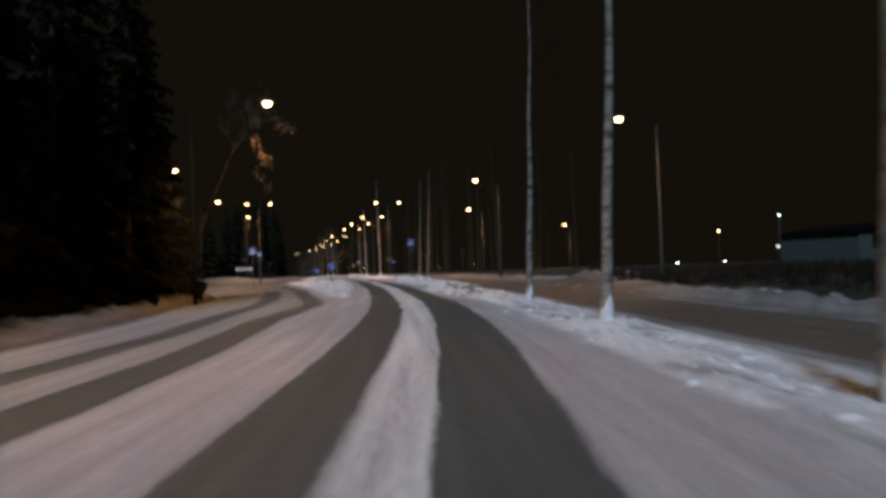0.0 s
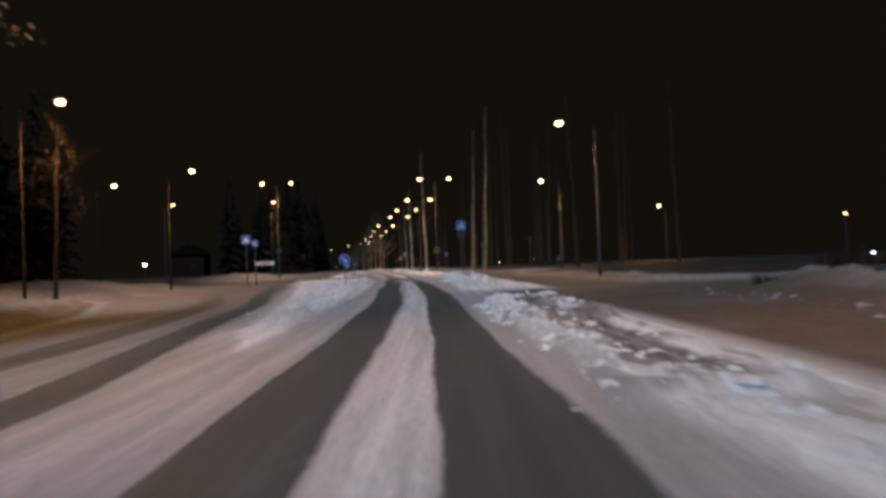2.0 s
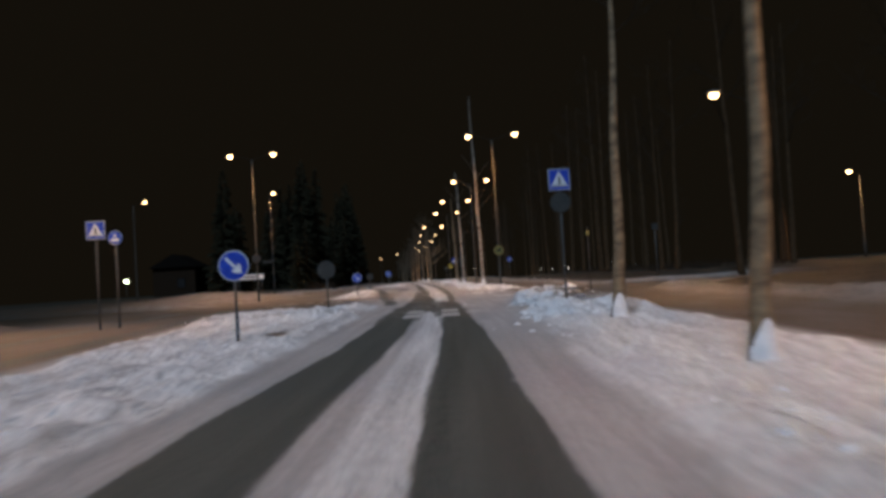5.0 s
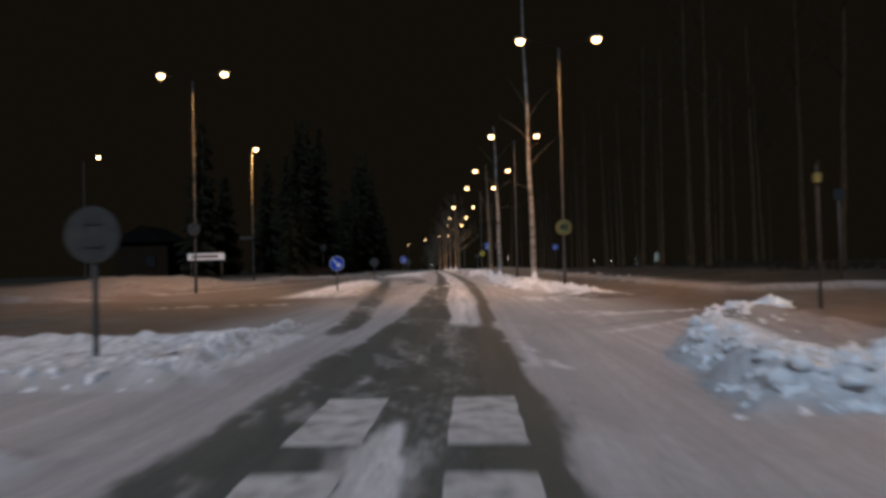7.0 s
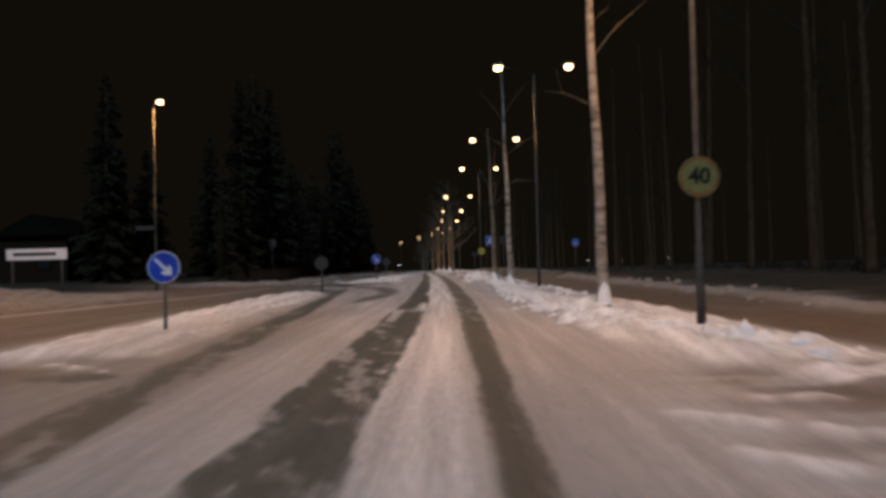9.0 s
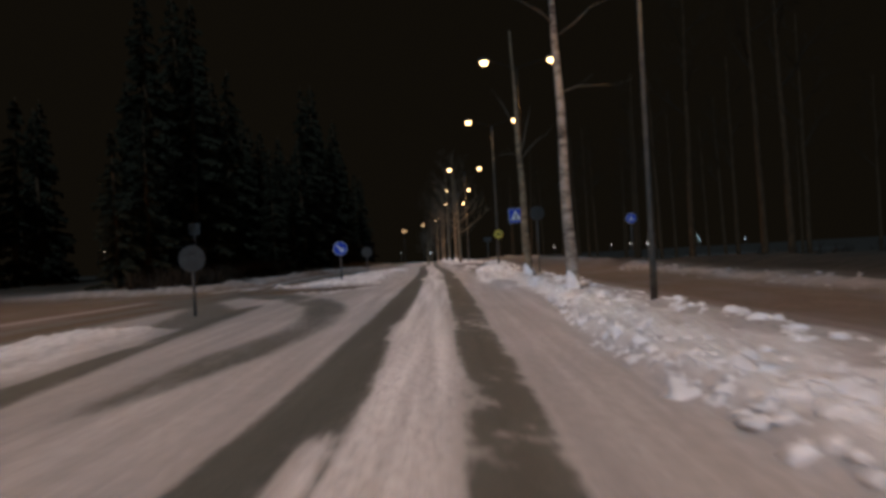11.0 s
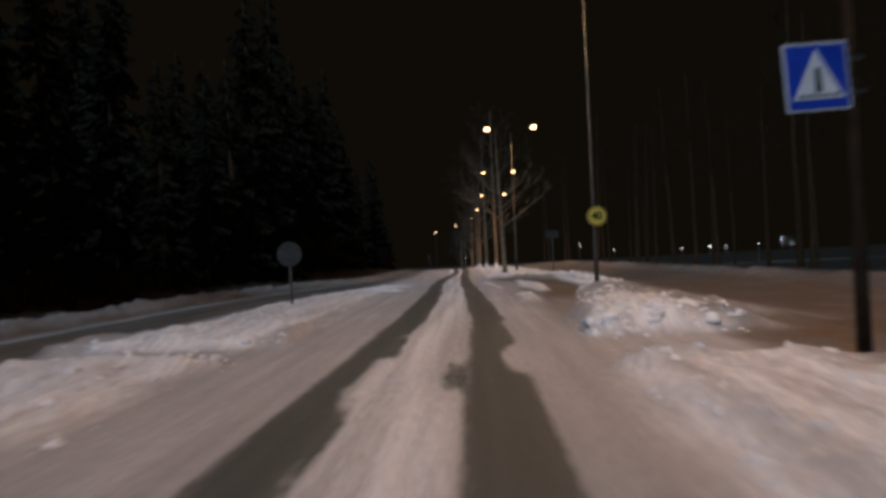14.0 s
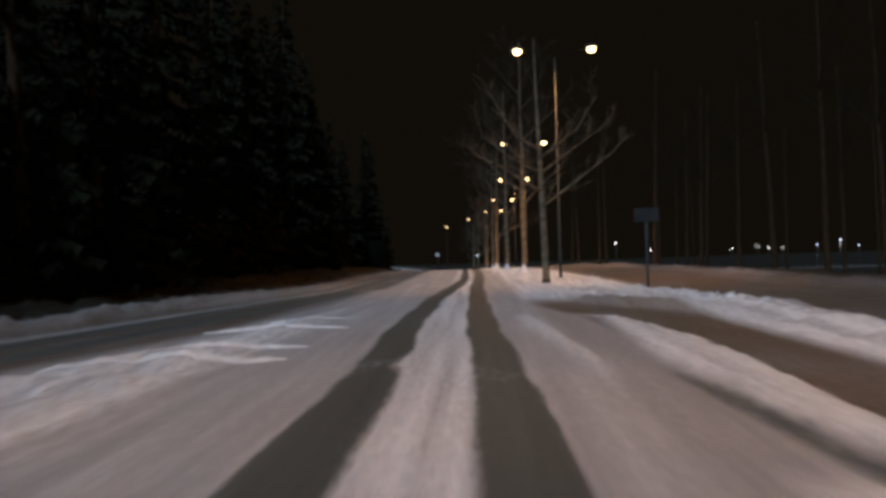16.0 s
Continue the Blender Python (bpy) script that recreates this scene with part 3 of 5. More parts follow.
def snowy_ground(t, b, node, link):
    uv, at1, at2, at3, at4 = node("ShaderNodeUVMap"), *(node("ShaderNodeAttribute") for _ in range(4))
    at1.attribute_name, at2.attribute_name, at3.attribute_name, at4.attribute_name = "bare", "dirt_dim", "deep", "scrub_unlit"

    def noise_of(scale, detail, stretch):
        mp, n = node("ShaderNodeMapping"), node("ShaderNodeTexNoise")
        mp.inputs["Scale"].default_value = stretch
        n.inputs["Scale"].default_value, n.inputs["Detail"].default_value = scale, detail
        link(uv.outputs[0], mp.inputs[0])
        link(mp.outputs[0], n.inputs["Vector"])
        return n.outputs[0]

    streak = noise_of(4.2, 6, (1, 0.035, 1))
    grain = noise_of(14, 6, (1, 0.35, 1))
    patch = noise_of(0.7, 5, (1, 0.45, 1))
    fine = noise_of(60, 3, (1, 1, 1))

    def maths(op, a, c, d=None):
        n = node("ShaderNodeMath", operation=op)
        for k, v in enumerate((a, c, d)):
            if v is None:
                continue
            if isinstance(v, (int, float)):
                n.inputs[k].default_value = v
            else:
                link(v, n.inputs[k])
        return n.outputs[0]

    def blend(f, a, c):
        n = node("ShaderNodeMix", data_type="RGBA")
        for k, v in ((0, f), (6, a), (7, c)):
            if isinstance(v, tuple):
                n.inputs[k].default_value = (*v, 1)
            else:
                link(v, n.inputs[k])
        return n.outputs[2]

    # snow driven over, streaked along the way; loose snow; sanded brown snow, which also tints dimmed banks
    packed = ramp(node, [(0.32, (0.33, 0.322, 0.32)), (0.5, (0.43, 0.422, 0.42)), (0.66, (0.57, 0.565, 0.565))])
    link(maths("ADD", maths("MULTIPLY", streak, 0.5), maths("ADD", maths("MULTIPLY", grain, 0.25), maths("MULTIPLY", patch, 0.25))), packed.inputs[0])
    loose = ramp(node, [(0.36, (0.52, 0.515, 0.52)), (0.62, (0.90, 0.90, 0.91))])
    link(maths("ADD", maths("MULTIPLY", grain, 0.3), maths("MULTIPLY", streak, 0.7)), loose.inputs[0])
    brown = ramp(node, [(0.3, (0.070, 0.050, 0.033)), (0.55, (0.128, 0.097, 0.068)), (0.75, (0.24, 0.198, 0.158))])
    link(maths("ADD", maths("MULTIPLY", patch, 0.6), maths("MULTIPLY", grain, 0.4)), brown.inputs[0])
    asphalt = ramp(node, [(0.3, (0.064, 0.073, 0.066)), (0.6, (0.12, 0.130, 0.118)), (0.8, (0.22, 0.225, 0.21))])
    link(maths("ADD", maths("MULTIPLY", fine, 0.5), maths("MULTIPLY", streak, 0.5)), asphalt.inputs[0])
    col = blend(maths("MULTIPLY", at2.outputs["Fac"], maths("MULTIPLY_ADD", patch, 1.0, 0.5)), packed.outputs[0], brown.outputs[0])
    col = blend(at3.outputs["Fac"], col, loose.outputs[0])
    # near-black for withered grass; the same colour darkens unlit ground
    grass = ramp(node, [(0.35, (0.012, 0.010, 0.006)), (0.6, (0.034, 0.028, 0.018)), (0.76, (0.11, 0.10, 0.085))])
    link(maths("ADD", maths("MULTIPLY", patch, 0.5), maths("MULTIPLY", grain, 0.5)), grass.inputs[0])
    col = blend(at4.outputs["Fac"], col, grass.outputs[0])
    # the edge of the worn strip frays with the grain, with rags of snow left on it
    worn = maths("ADD", at1.outputs["Fac"], maths("MULTIPLY", maths("SUBTRACT", maths("ADD", maths("MULTIPLY", grain, 0.5), maths("MULTIPLY", streak, 0.5)), 0.5), 1.1))
    rag = node("ShaderNodeMapRange")
    rag.interpolation_type = "SMOOTHSTEP"
    link(maths("ADD", maths("MULTIPLY", patch, 0.75), maths("MULTIPLY", streak, 0.25)), rag.inputs[0])
    rag.inputs[1].default_value, rag.inputs[2].default_value = 0.54, 0.70
    rags = maths("MULTIPLY", rag.outputs[0], 0.42)
    mask = node("ShaderNodeMapRange")
    mask.interpolation_type = "SMOOTHSTEP"
    link(maths("SUBTRACT", worn, rags), mask.inputs[0])
    mask.inputs[1].default_value, mask.inputs[2].default_value = 0.25, 0.75
    col = blend(mask.outputs[0], col, asphalt.outputs[0])
    link(col, b.inputs["Base Color"])
    link(maths("MULTIPLY_ADD", mask.outputs[0], -0.22, 0.75), b.inputs["Roughness"])
    b.inputs["Specular IOR Level"].default_value = 0.3
    bp = node("ShaderNodeBump")
    bp.inputs["Strength"].default_value, bp.inputs["Distance"].default_value = 0.55, 0.03
    link(maths("ADD", maths("MULTIPLY", grain, 0.7), maths("MULTIPLY", fine, 0.3)), bp.inputs["Height"])
    # crusty crumbs where the snow lies loose
    crust, relief = noise_of(7.5, 6, (1, 0.45, 1)), node("ShaderNodeBump")
    relief.inputs["Distance"].default_value = 0.12
    link(maths("MULTIPLY", at3.outputs["Fac"], 0.75), relief.inputs["Strength"])
    link(crust, relief.inputs["Height"])
    link(bp.outputs[0], relief.inputs["Normal"])
    link(relief.outputs[0], b.inputs["Normal"])


M_GROUND = material("snow_ground", snowy_ground)
M_CLOD = material("snow_clod", surface([(0.3, (0.66, 0.66, 0.67)), (0.7, (0.88, 0.88, 0.89))], 6, 0.75, bump=0.4))
# greyed copy of the clod snow, for a bank that gets little light
M_DIMCLOD = material("dim_snow_clod", surface([(0.3, (0.20, 0.185, 0.17)), (0.7, (0.36, 0.34, 0.32))], 6, 0.8, bump=0.4))
M_BIRCH = material("birch_bark", surface([(0.30, (0.035, 0.030, 0.026)), (0.43, (0.17, 0.145, 0.12)), (0.53, (0.26, 0.235, 0.20)), (0.75, (0.38, 0.345, 0.30))], 2.6, 0.8, bump=0.35, stretch=(1.2, 1.2, 3.4)))
M_GREYBARK = material("grey_birch_bark", surface([(0.3, (0.075, 0.054, 0.034)), (0.7, (0.31, 0.215, 0.125))], 2.6, 0.85, bump=0.4, stretch=(1.2, 1.2, 3)))
M_TWIG = material("bare_twigs", surface([(0.3, (0.06, 0.045, 0.03)), (0.7, (0.13, 0.10, 0.07))], 5, 0.85))
M_PINE_BARK = material("pine_bark", surface([(0.3, (0.024, 0.016, 0.009)), (0.7, (0.080, 0.050, 0.027))], 5, 0.9, bump=0.6, stretch=(3, 3, 0.7), spec=0.05))
M_NEEDLE = material("spruce_needles", surface([(0.3, (0.012, 0.012, 0.008)), (0.7, (0.022, 0.021, 0.012))], 3, 0.95, spec=0.02))
M_STEEL = material("galvanised_steel", surface([(0.3, (0.046, 0.045, 0.040)), (0.7, (0.088, 0.085, 0.076))], 6, 0.8, 0.0, 0.06, spec=0.1))
M_SIGNPOST = material("sign_post_steel", surface([(0.3, (0.055, 0.055, 0.053)), (0.7, (0.105, 0.105, 0.10))], 6, 0.65, 0.1, 0.06))
M_SIGN_BACK = material("sign_back_grey", surface([(0.3, (0.030, 0.032, 0.031)), (0.7, (0.052, 0.054, 0.051))], 9, 0.6, 0.2, 0.04))
M_BLUE = material("sign_blue", surface([(0.3, (0.008, 0.036, 0.33)), (0.7, (0.013, 0.06, 0.46))], 5, 0.4, 0, 0.02))
M_WHITE = material("sign_white", surface([(0.3, (0.56, 0.58, 0.61)), (0.7, (0.70, 0.72, 0.74))], 9, 0.45, 0, 0.02))
M_YELLOW = material("sign_yellow", surface([(0.3, (0.52, 0.44, 0.07)), (0.7, (0.64, 0.55, 0.10))], 9, 0.45, 0, 0.02))
# darker copy of the sign yellow, for a sign the headlights miss
M_DULLYELLOW = material("dim_sign_yellow", surface([(0.3, (0.14, 0.13, 0.042)), (0.7, (0.21, 0.19, 0.065))], 9, 0.6, 0, 0.02))
M_BLACK = material("sign_black", surface([(0.3, (0.010, 0.010, 0.010)), (0.7, (0.02, 0.02, 0.02))], 9, 0.6, 0, 0.02, spec=0.1))
M_RED = material("sign_red", surface([(0.3, (0.16, 0.07, 0.02)), (0.7, (0.24, 0.11, 0.03))], 9, 0.5, 0, 0.02))
M_PAINT = material("crossing_paint", surface([(0.35, (0.30, 0.30, 0.29)), (0.5, (0.52, 0.52, 0.51)), (0.7, (0.66, 0.66, 0.65))], 5, 0.7, bump=0.2))
M_HOUSING = material("lamp_housing", surface([(0.3, (0.12, 0.12, 0.12)), (0.7, (0.2, 0.2, 0.2))], 7, 0.5, 0.3, 0.03))
M_WALL = material("house_wall", surface([(0.3, (0.06, 0.07, 0.06)), (0.7, (0.09, 0.105, 0.09))], 3, 0.85, bump=0.15))
M_DARKWALL = material("dark_boards", surface([(0.3, (0.004, 0.0035, 0.003)), (0.7, (0.009, 0.0075, 0.006))], 4, 0.9, bump=0.3, stretch=(8, 8, 0.6), spec=0.03))
M_BROWNWALL = material("brown_boards", surface([(0.3, (0.012, 0.008, 0.005)), (0.7, (0.024, 0.016, 0.010))], 4, 0.9, bump=0.3, stretch=(8, 8, 0.6), spec=0.05))
# near-black in place of pole steel, so unlit poles and arms stay dim
M_DARKPOLE = material("dark_pole", surface([(0.3, (0.014, 0.011, 0.008)), (0.7, (0.032, 0.025, 0.018))], 8, 0.9, bump=0.3, spec=0.05))
M_CABINET = material("pale_green_steel", surface([(0.3, (0.16, 0.24, 0.15)), (0.7, (0.24, 0.33, 0.21))], 6, 0.6, 0.0, 0.05))
M_POST = material("weathered_post", surface([(0.3, (0.035, 0.028, 0.022)), (0.7, (0.09, 0.072, 0.06))], 8, 0.85, bump=0.3))


def glowing(name, color, strength):
    def build(t, b, node, link):
        b.inputs["Base Color"].default_value = (*color, 1)
        b.inputs["Emission Color"].default_value = (*color, 1)
        b.inputs["Emission Strength"].default_value = strength
    return material(name, build)


M_SODIUM = glowing("sodium_glass", (1.0, 0.62, 0.28), GLASS)
M_FARLAMP = glowing("far_lamp_glass", (1.0, 0.93, 0.80), 12)
M_COLDLAMP = glowing("cold_lamp_glass", (0.75, 0.88, 1.0), 12)
M_GREENLAMP = glowing("greenish_lamp_glass", (0.80, 1.0, 0.62), 14)
M_DARKTWIG = material("dark_twigs", surface([(0.3, (0.016, 0.012, 0.008)), (0.7, (0.04, 0.03, 0.021))], 5, 0.9, spec=0.05))
M_WINDOW = glowing("lit_window", (1.0, 0.72, 0.30), 0.22)


# ---- mesh helpers ----
def mesh_of(name, verts, faces, mat, shade=False):
    me = bpy.data.meshes.new(name)
    me.from_pydata(verts, [], faces)
    if shade:
        me.polygons.foreach_set("use_smooth", [True] * len(me.polygons))
    me.materials.append(mat)
    me.update()
    return me


def part(name, bm, mat, parent=None, label=""):
    me = bpy.data.meshes.new(name)
    bm.to_mesh(me)
    bm.free()
    me.materials.append(mat)
    ob = new(name, me)
    if parent is not None:
        ob.parent = parent
    if label:
        tagged(ob, label)
    return ob


def tube(points, radii, sides=10, bm=None, cap=True):
    """A tube along points, with a radius at each."""
    bm = bm or bmesh.new()
    rings, pts = [], [Vector(p) for p in points]
    for i, p in enumerate(pts):
        way = (pts[min(i + 1, len(pts) - 1)] - pts[max(i - 1, 0)]).normalized()
        side = way.cross(Vector((0.31, 0.95, 0.11))).normalized()
        up = way.cross(side)
        rings.append([bm.verts.new(p + radii[i] * (math.cos(a) * side + math.sin(a) * up)) for a in (2 * math.pi * k / sides for k in range(sides))])
    for a, b in zip(rings, rings[1:]):
        for k in range(sides):
            f = bm.faces.new((a[k], a[(k + 1) % sides], b[(k + 1) % sides], b[k]))
            f.smooth = True
    if cap:
        bm.faces.new(rings[0])
        bm.faces.new(rings[-1][::-1])
    bmesh.ops.recalc_face_normals(bm, faces=bm.faces)
    return bm


def slab(outline, depth, z0=0.0, bevel=0.0):
    """A plate in the xz plane: outline points (x, z), its front at y = -depth."""
    bm = bmesh.new()
    front = [bm.verts.new((x, -depth + z0, z)) for x, z in outline]
    back = [bm.verts.new((x, z0, z)) for x, z in outline]
    bm.faces.new(front)
    bm.faces.new(back[::-1])
    n = len(outline)
    for i in range(n):
        bm.faces.new((front[i], back[i], back[(i + 1) % n], front[(i + 1) % n]))
    bmesh.ops.recalc_face_normals(bm, faces=bm.faces)
    if bevel:
        bmesh.ops.bevel(bm, geom=[e for e in bm.edges], offset=bevel, segments=1, affect="EDGES")
    return bm


def box(sx, sy, sz, at=(0, 0, 0), bevel=0.0):
    bm = bmesh.new()
    bmesh.ops.create_cube(bm, size=1, matrix=Matrix.Translation(at) @ Matrix.Diagonal((sx, sy, sz, 1)))
    if bevel:
        bmesh.ops.bevel(bm, geom=bm.edges[:], offset=bevel, segments=2, affect="EDGES")
    return bm


def circle(r, n=32, cx=0.0, cz=0.0):
    return [(cx + r * math.cos(2 * math.pi * k / n), cz + r * math.sin(2 * math.pi * k / n)) for k in range(n)]


def ground_z(s, d):
    return float(height(np.array([float(s)]), np.array([float(d)]))[0])


def stand(name, s, d, face=0.0, sink=0.03):
    """An Empty at a place beside the lane, on the snow; x across, y along."""
    x, y = place(s, d)
    ob = new(name)
    ob.matrix_basis = pose(float(x), float(y), ground_z(s, d) - sink, 0, 0, turn_at(s) + face)
    return ob

# ---- the ground: one sheet, cut into road, footway and snow ----
S_LINES = np.concatenate([np.arange(-160, -14, 4.0), np.arange(-14, 182, 0.16), np.geomspace(182, 620, 60)])
D_LINES = np.concatenate([-np.geomspace(900, 13.2, 44), np.arange(-13, 8.0, 0.10), np.geomspace(8.0, 900, 50)])
GS, GD = np.meshgrid(S_LINES, D_LINES, indexing="ij")
GZ = height(GS, GD)
GX, GY = place(GS, GD)
G_BARE, G_DIRT_DIM = bareness(GS, GD), dirt_and_dim(GS, GD)
G_ROAD, G_PATH = outside(STRIPS, GS, GD), outside(PATHS, GS, GD)
G_SCRUB_UNLIT = scrub_unlit(GS, GD)
G_DEEP = smooth(0.0, 0.35, np.minimum(G_ROAD, G_PATH) + 0.25 * (fbm(GS * 1.3, GD * 1.3, 61) - 0.5))
G_DEEP = np.maximum(G_DEEP, 0.8 * smooth(-0.95, -0.75, GD) * (1 - smooth(-0.1, 0.1, GD)))
G_DEEP = G_DEEP * (1 - 0.85 * G_DIRT_DIM)
G_DEEP = np.maximum.reduce([G_DEEP, snow_patch(GS, GD), 0.85 * ridge_crest(GS, GD)[0]])


def ground_piece(name, cells, label, category):
    ns, nd = GS.shape
    i, j = np.nonzero(cells)
    quads = np.stack([i * nd + j, i * nd + j + 1, (i + 1) * nd + j + 1, (i + 1) * nd + j], 1)[:, ::-1]
    used, flat = np.unique(quads, return_inverse=True)
    verts = np.stack([GX.ravel()[used], GY.ravel()[used], GZ.ravel()[used]], 1)
    quads = flat.reshape(-1, 4)
    me = bpy.data.meshes.new(name)
    me.vertices.add(len(verts))
    me.vertices.foreach_set("co", verts.ravel())
    me.loops.add(quads.size)
    me.loops.foreach_set("vertex_index", quads.ravel().astype(np.int32))
    me.polygons.add(len(quads))
    me.polygons.foreach_set("loop_start", np.arange(0, quads.size, 4, dtype=np.int32))
    me.polygons.foreach_set("use_smooth", np.ones(len(quads), bool))
    me.update(calc_edges=True)
    uv = me.uv_layers.new(name="lane")
    uv.data.foreach_set("uv", np.stack([GD.ravel()[used][quads.ravel()], GS.ravel()[used][quads.ravel()]], 1).ravel())
    for key, values in (("bare", G_BARE), ("dirt_dim", G_DIRT_DIM), ("deep", G_DEEP), ("scrub_unlit", G_SCRUB_UNLIT)):
        me.attributes.new(key, "FLOAT", "POINT").data.foreach_set("value", values.ravel()[used].astype(np.float32))
    me.materials.append(M_GROUND)
    return tagged(new(name, me), label, category, kind="structure")


c_road = (G_ROAD[:-1, :-1] + G_ROAD[1:, 1:]) / 2 < 0.0
c_path = ~c_road & ((G_PATH[:-1, :-1] + G_PATH[1:, 1:]) / 2 < 0.0)
ground_piece("road", c_road, "snow-packed asphalt road with bare dark wheel tracks", "road")
ground_piece("pavement", c_path, "footway of brown sanded packed snow", "footway")
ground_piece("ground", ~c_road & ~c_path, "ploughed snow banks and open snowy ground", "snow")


# ---- street lamps ----
def lamp_head(parent, x, z, lean):
    """A flat cobra head: housing above, bowl below."""
    bm = bmesh.new()
    bmesh.ops.create_uvsphere(bm, u_segments=16, v_segments=8, radius=1, matrix=Matrix.Translation((x, 0, z)) @ Matrix.Diagonal((0.27, 0.16, 0.10, 1)))
    for v in bm.verts:
        v.co.z = max(v.co.z, z - 0.02)
    for f in bm.faces:
        f.smooth = True
    head = part("lamp_head", bm, M_HOUSING, parent, "dark flat lamp housing")
    bm = bmesh.new()
    bmesh.ops.create_uvsphere(bm, u_segments=14, v_segments=8, radius=1, matrix=Matrix.Translation((x, 0, z - 0.07)) @ Matrix.Diagonal((0.165, 0.13, 0.125, 1)))
    for f in bm.faces:
        f.smooth = True
    part("glass", bm, M_SODIUM, head, "glowing warm sodium glass bowl")


def shine(s, d, z, watts, color=LAMP_COLOR):
    x, y = place(s, d)
    l = bpy.data.lights.new("street_light", "SPOT")
    l.energy, l.color, l.shadow_soft_size, l.spot_size, l.spot_blend = watts, color, 0.14, radians(152), 0.75
    new("street_light", l).location = (float(x), float(y), z)


def street_lamp(s, d, top, heads, label, bright=1.0, lit=True, mat=M_STEEL):
    """A steel pole with curved arms to heads at offsets in d; top is the heads' height above the road."""
    ob = stand("street_lamp", s, d)
    base = ob.location.z
    h = top - base
    part("pole", tube([(0, 0, 0), (0, 0, 1.2), (0, 0, 1.25), (0, 0, h - 0.35)], [0.066, 0.060, 0.045, 0.030], 12), mat, ob, "dark pole" if mat is not M_STEEL else "galvanised tapered steel pole")
    for off in heads:
        a = [(off * k, 0, h - 0.40 + 0.36 * math.sin(k * math.pi / 2)) for k in (0, 0.15, 0.35, 0.6, 0.85)] if off else [(0, 0, h - 0.4), (0, 0, h - 0.04)]
        part("arm", tube(a, [0.024] * len(a), 8), M_DARKPOLE, ob, "thin dark arm")
        lamp_head(ob, off, h, 0)
        if lit:
            shine(s, d + off, top - 0.36, LAMP_WATTS * bright)
    return tagged(ob, label, "street lamp", group="street lamps")


TWIN = "tall galvanised street lamp with two lit sodium heads on arms"
WOOD = "street lamp on a dark pole by the wood"
ONE = "galvanised street lamp with one lit sodium head in the snow"
for s, d, z, bright in ((92.6, 3.66, 9.55, 0.85), (111.5, 3.72, 9.16, 0.46), (144.2, 3.74, 9.19, 0.48), (169.5, 3.42, 9.08, 0.95)):
    street_lamp(s, d, z, (-1.45, 1.45), TWIN, bright)
street_lamp(130.1, 3.68, 9.30, (-1.41, 1.51), "tall street lamp with a dark pole and two lit heads", 0.6, mat=M_DARKPOLE)
for s, d in ((194.1, 4.2), (220.6, 5.5), (250.4, 6.6), (279.2, 7.9)):
    street_lamp(s, d, 9.1, (-1.45, 1.45), TWIN, 1.6, lit=s < 240)
# far ends of the row, where the road bends
street_lamp(305.2, 5.2, 8.8, (0,), ONE, lit=False)
street_lamp(345.3, 3.5, 8.7, (0,), ONE, lit=False)
street_lamp(98.6, -12.38, 10.17, (-1.48, 1.48), TWIN, 1.15)
street_lamp(120.8, -15.28, 10.17, (0.35,), ONE, 1.3)
street_lamp(29.7, 10.3, 7.07, (-1.6,), ONE, 0.6)
street_lamp(73.5, 11.2, 6.97, (-1.35,), ONE, 1.4)
street_lamp(53.9, 8.28, 7.55, (-1.66,), ONE, 0.75)
street_lamp(28.5, -8.3, 7.65, (2.86,), WOOD, 0.75, mat=M_DARKPOLE)
# next three lamps are unseen, added to warm the road at the start
street_lamp(9.0, -7.9, 7.65, (2.4,), WOOD, 0.75, mat=M_DARKPOLE)
street_lamp(-12.0, -7.9, 7.65, (2.4,), WOOD, 1.8, mat=M_DARKPOLE)
street_lamp(-9.0, 10.3, 7.1, (-1.6,), ONE, 1.8)
street_lamp(48.0, -15.1, 7.81, (1.5,), WOOD, 1.6, mat=M_DARKPOLE)
street_lamp(67.4, -15.4, 7.62, (1.5,), WOOD, 1.6, mat=M_DARKPOLE)
street_lamp(79.1, -23.9, 8.14, (1.3,), WOOD, lit=False, mat=M_DARKPOLE)
street_lamp(125.4, -30.1, 10.53, (1.2,), ONE, lit=False)
street_lamp(97.1, 29.4, 6.51, (-0.7,), ONE)
street_lamp(113.9, 63.15, 5.86, (0,), ONE, lit=False)


# ---- road signs ----
def sign_post(ob, h, x=0.0, r=0.03):
    part("post", tube([(x, 0, 0), (x, 0, h)], [r, r], 10), M_SIGNPOST, ob, "grey steel sign post")


def plate(ob, name, outline, mat, front=True, y=-0.04, label=""):
    p = part(name, slab(outline, 0.012, y, 0.002), mat, ob, label)
    return p


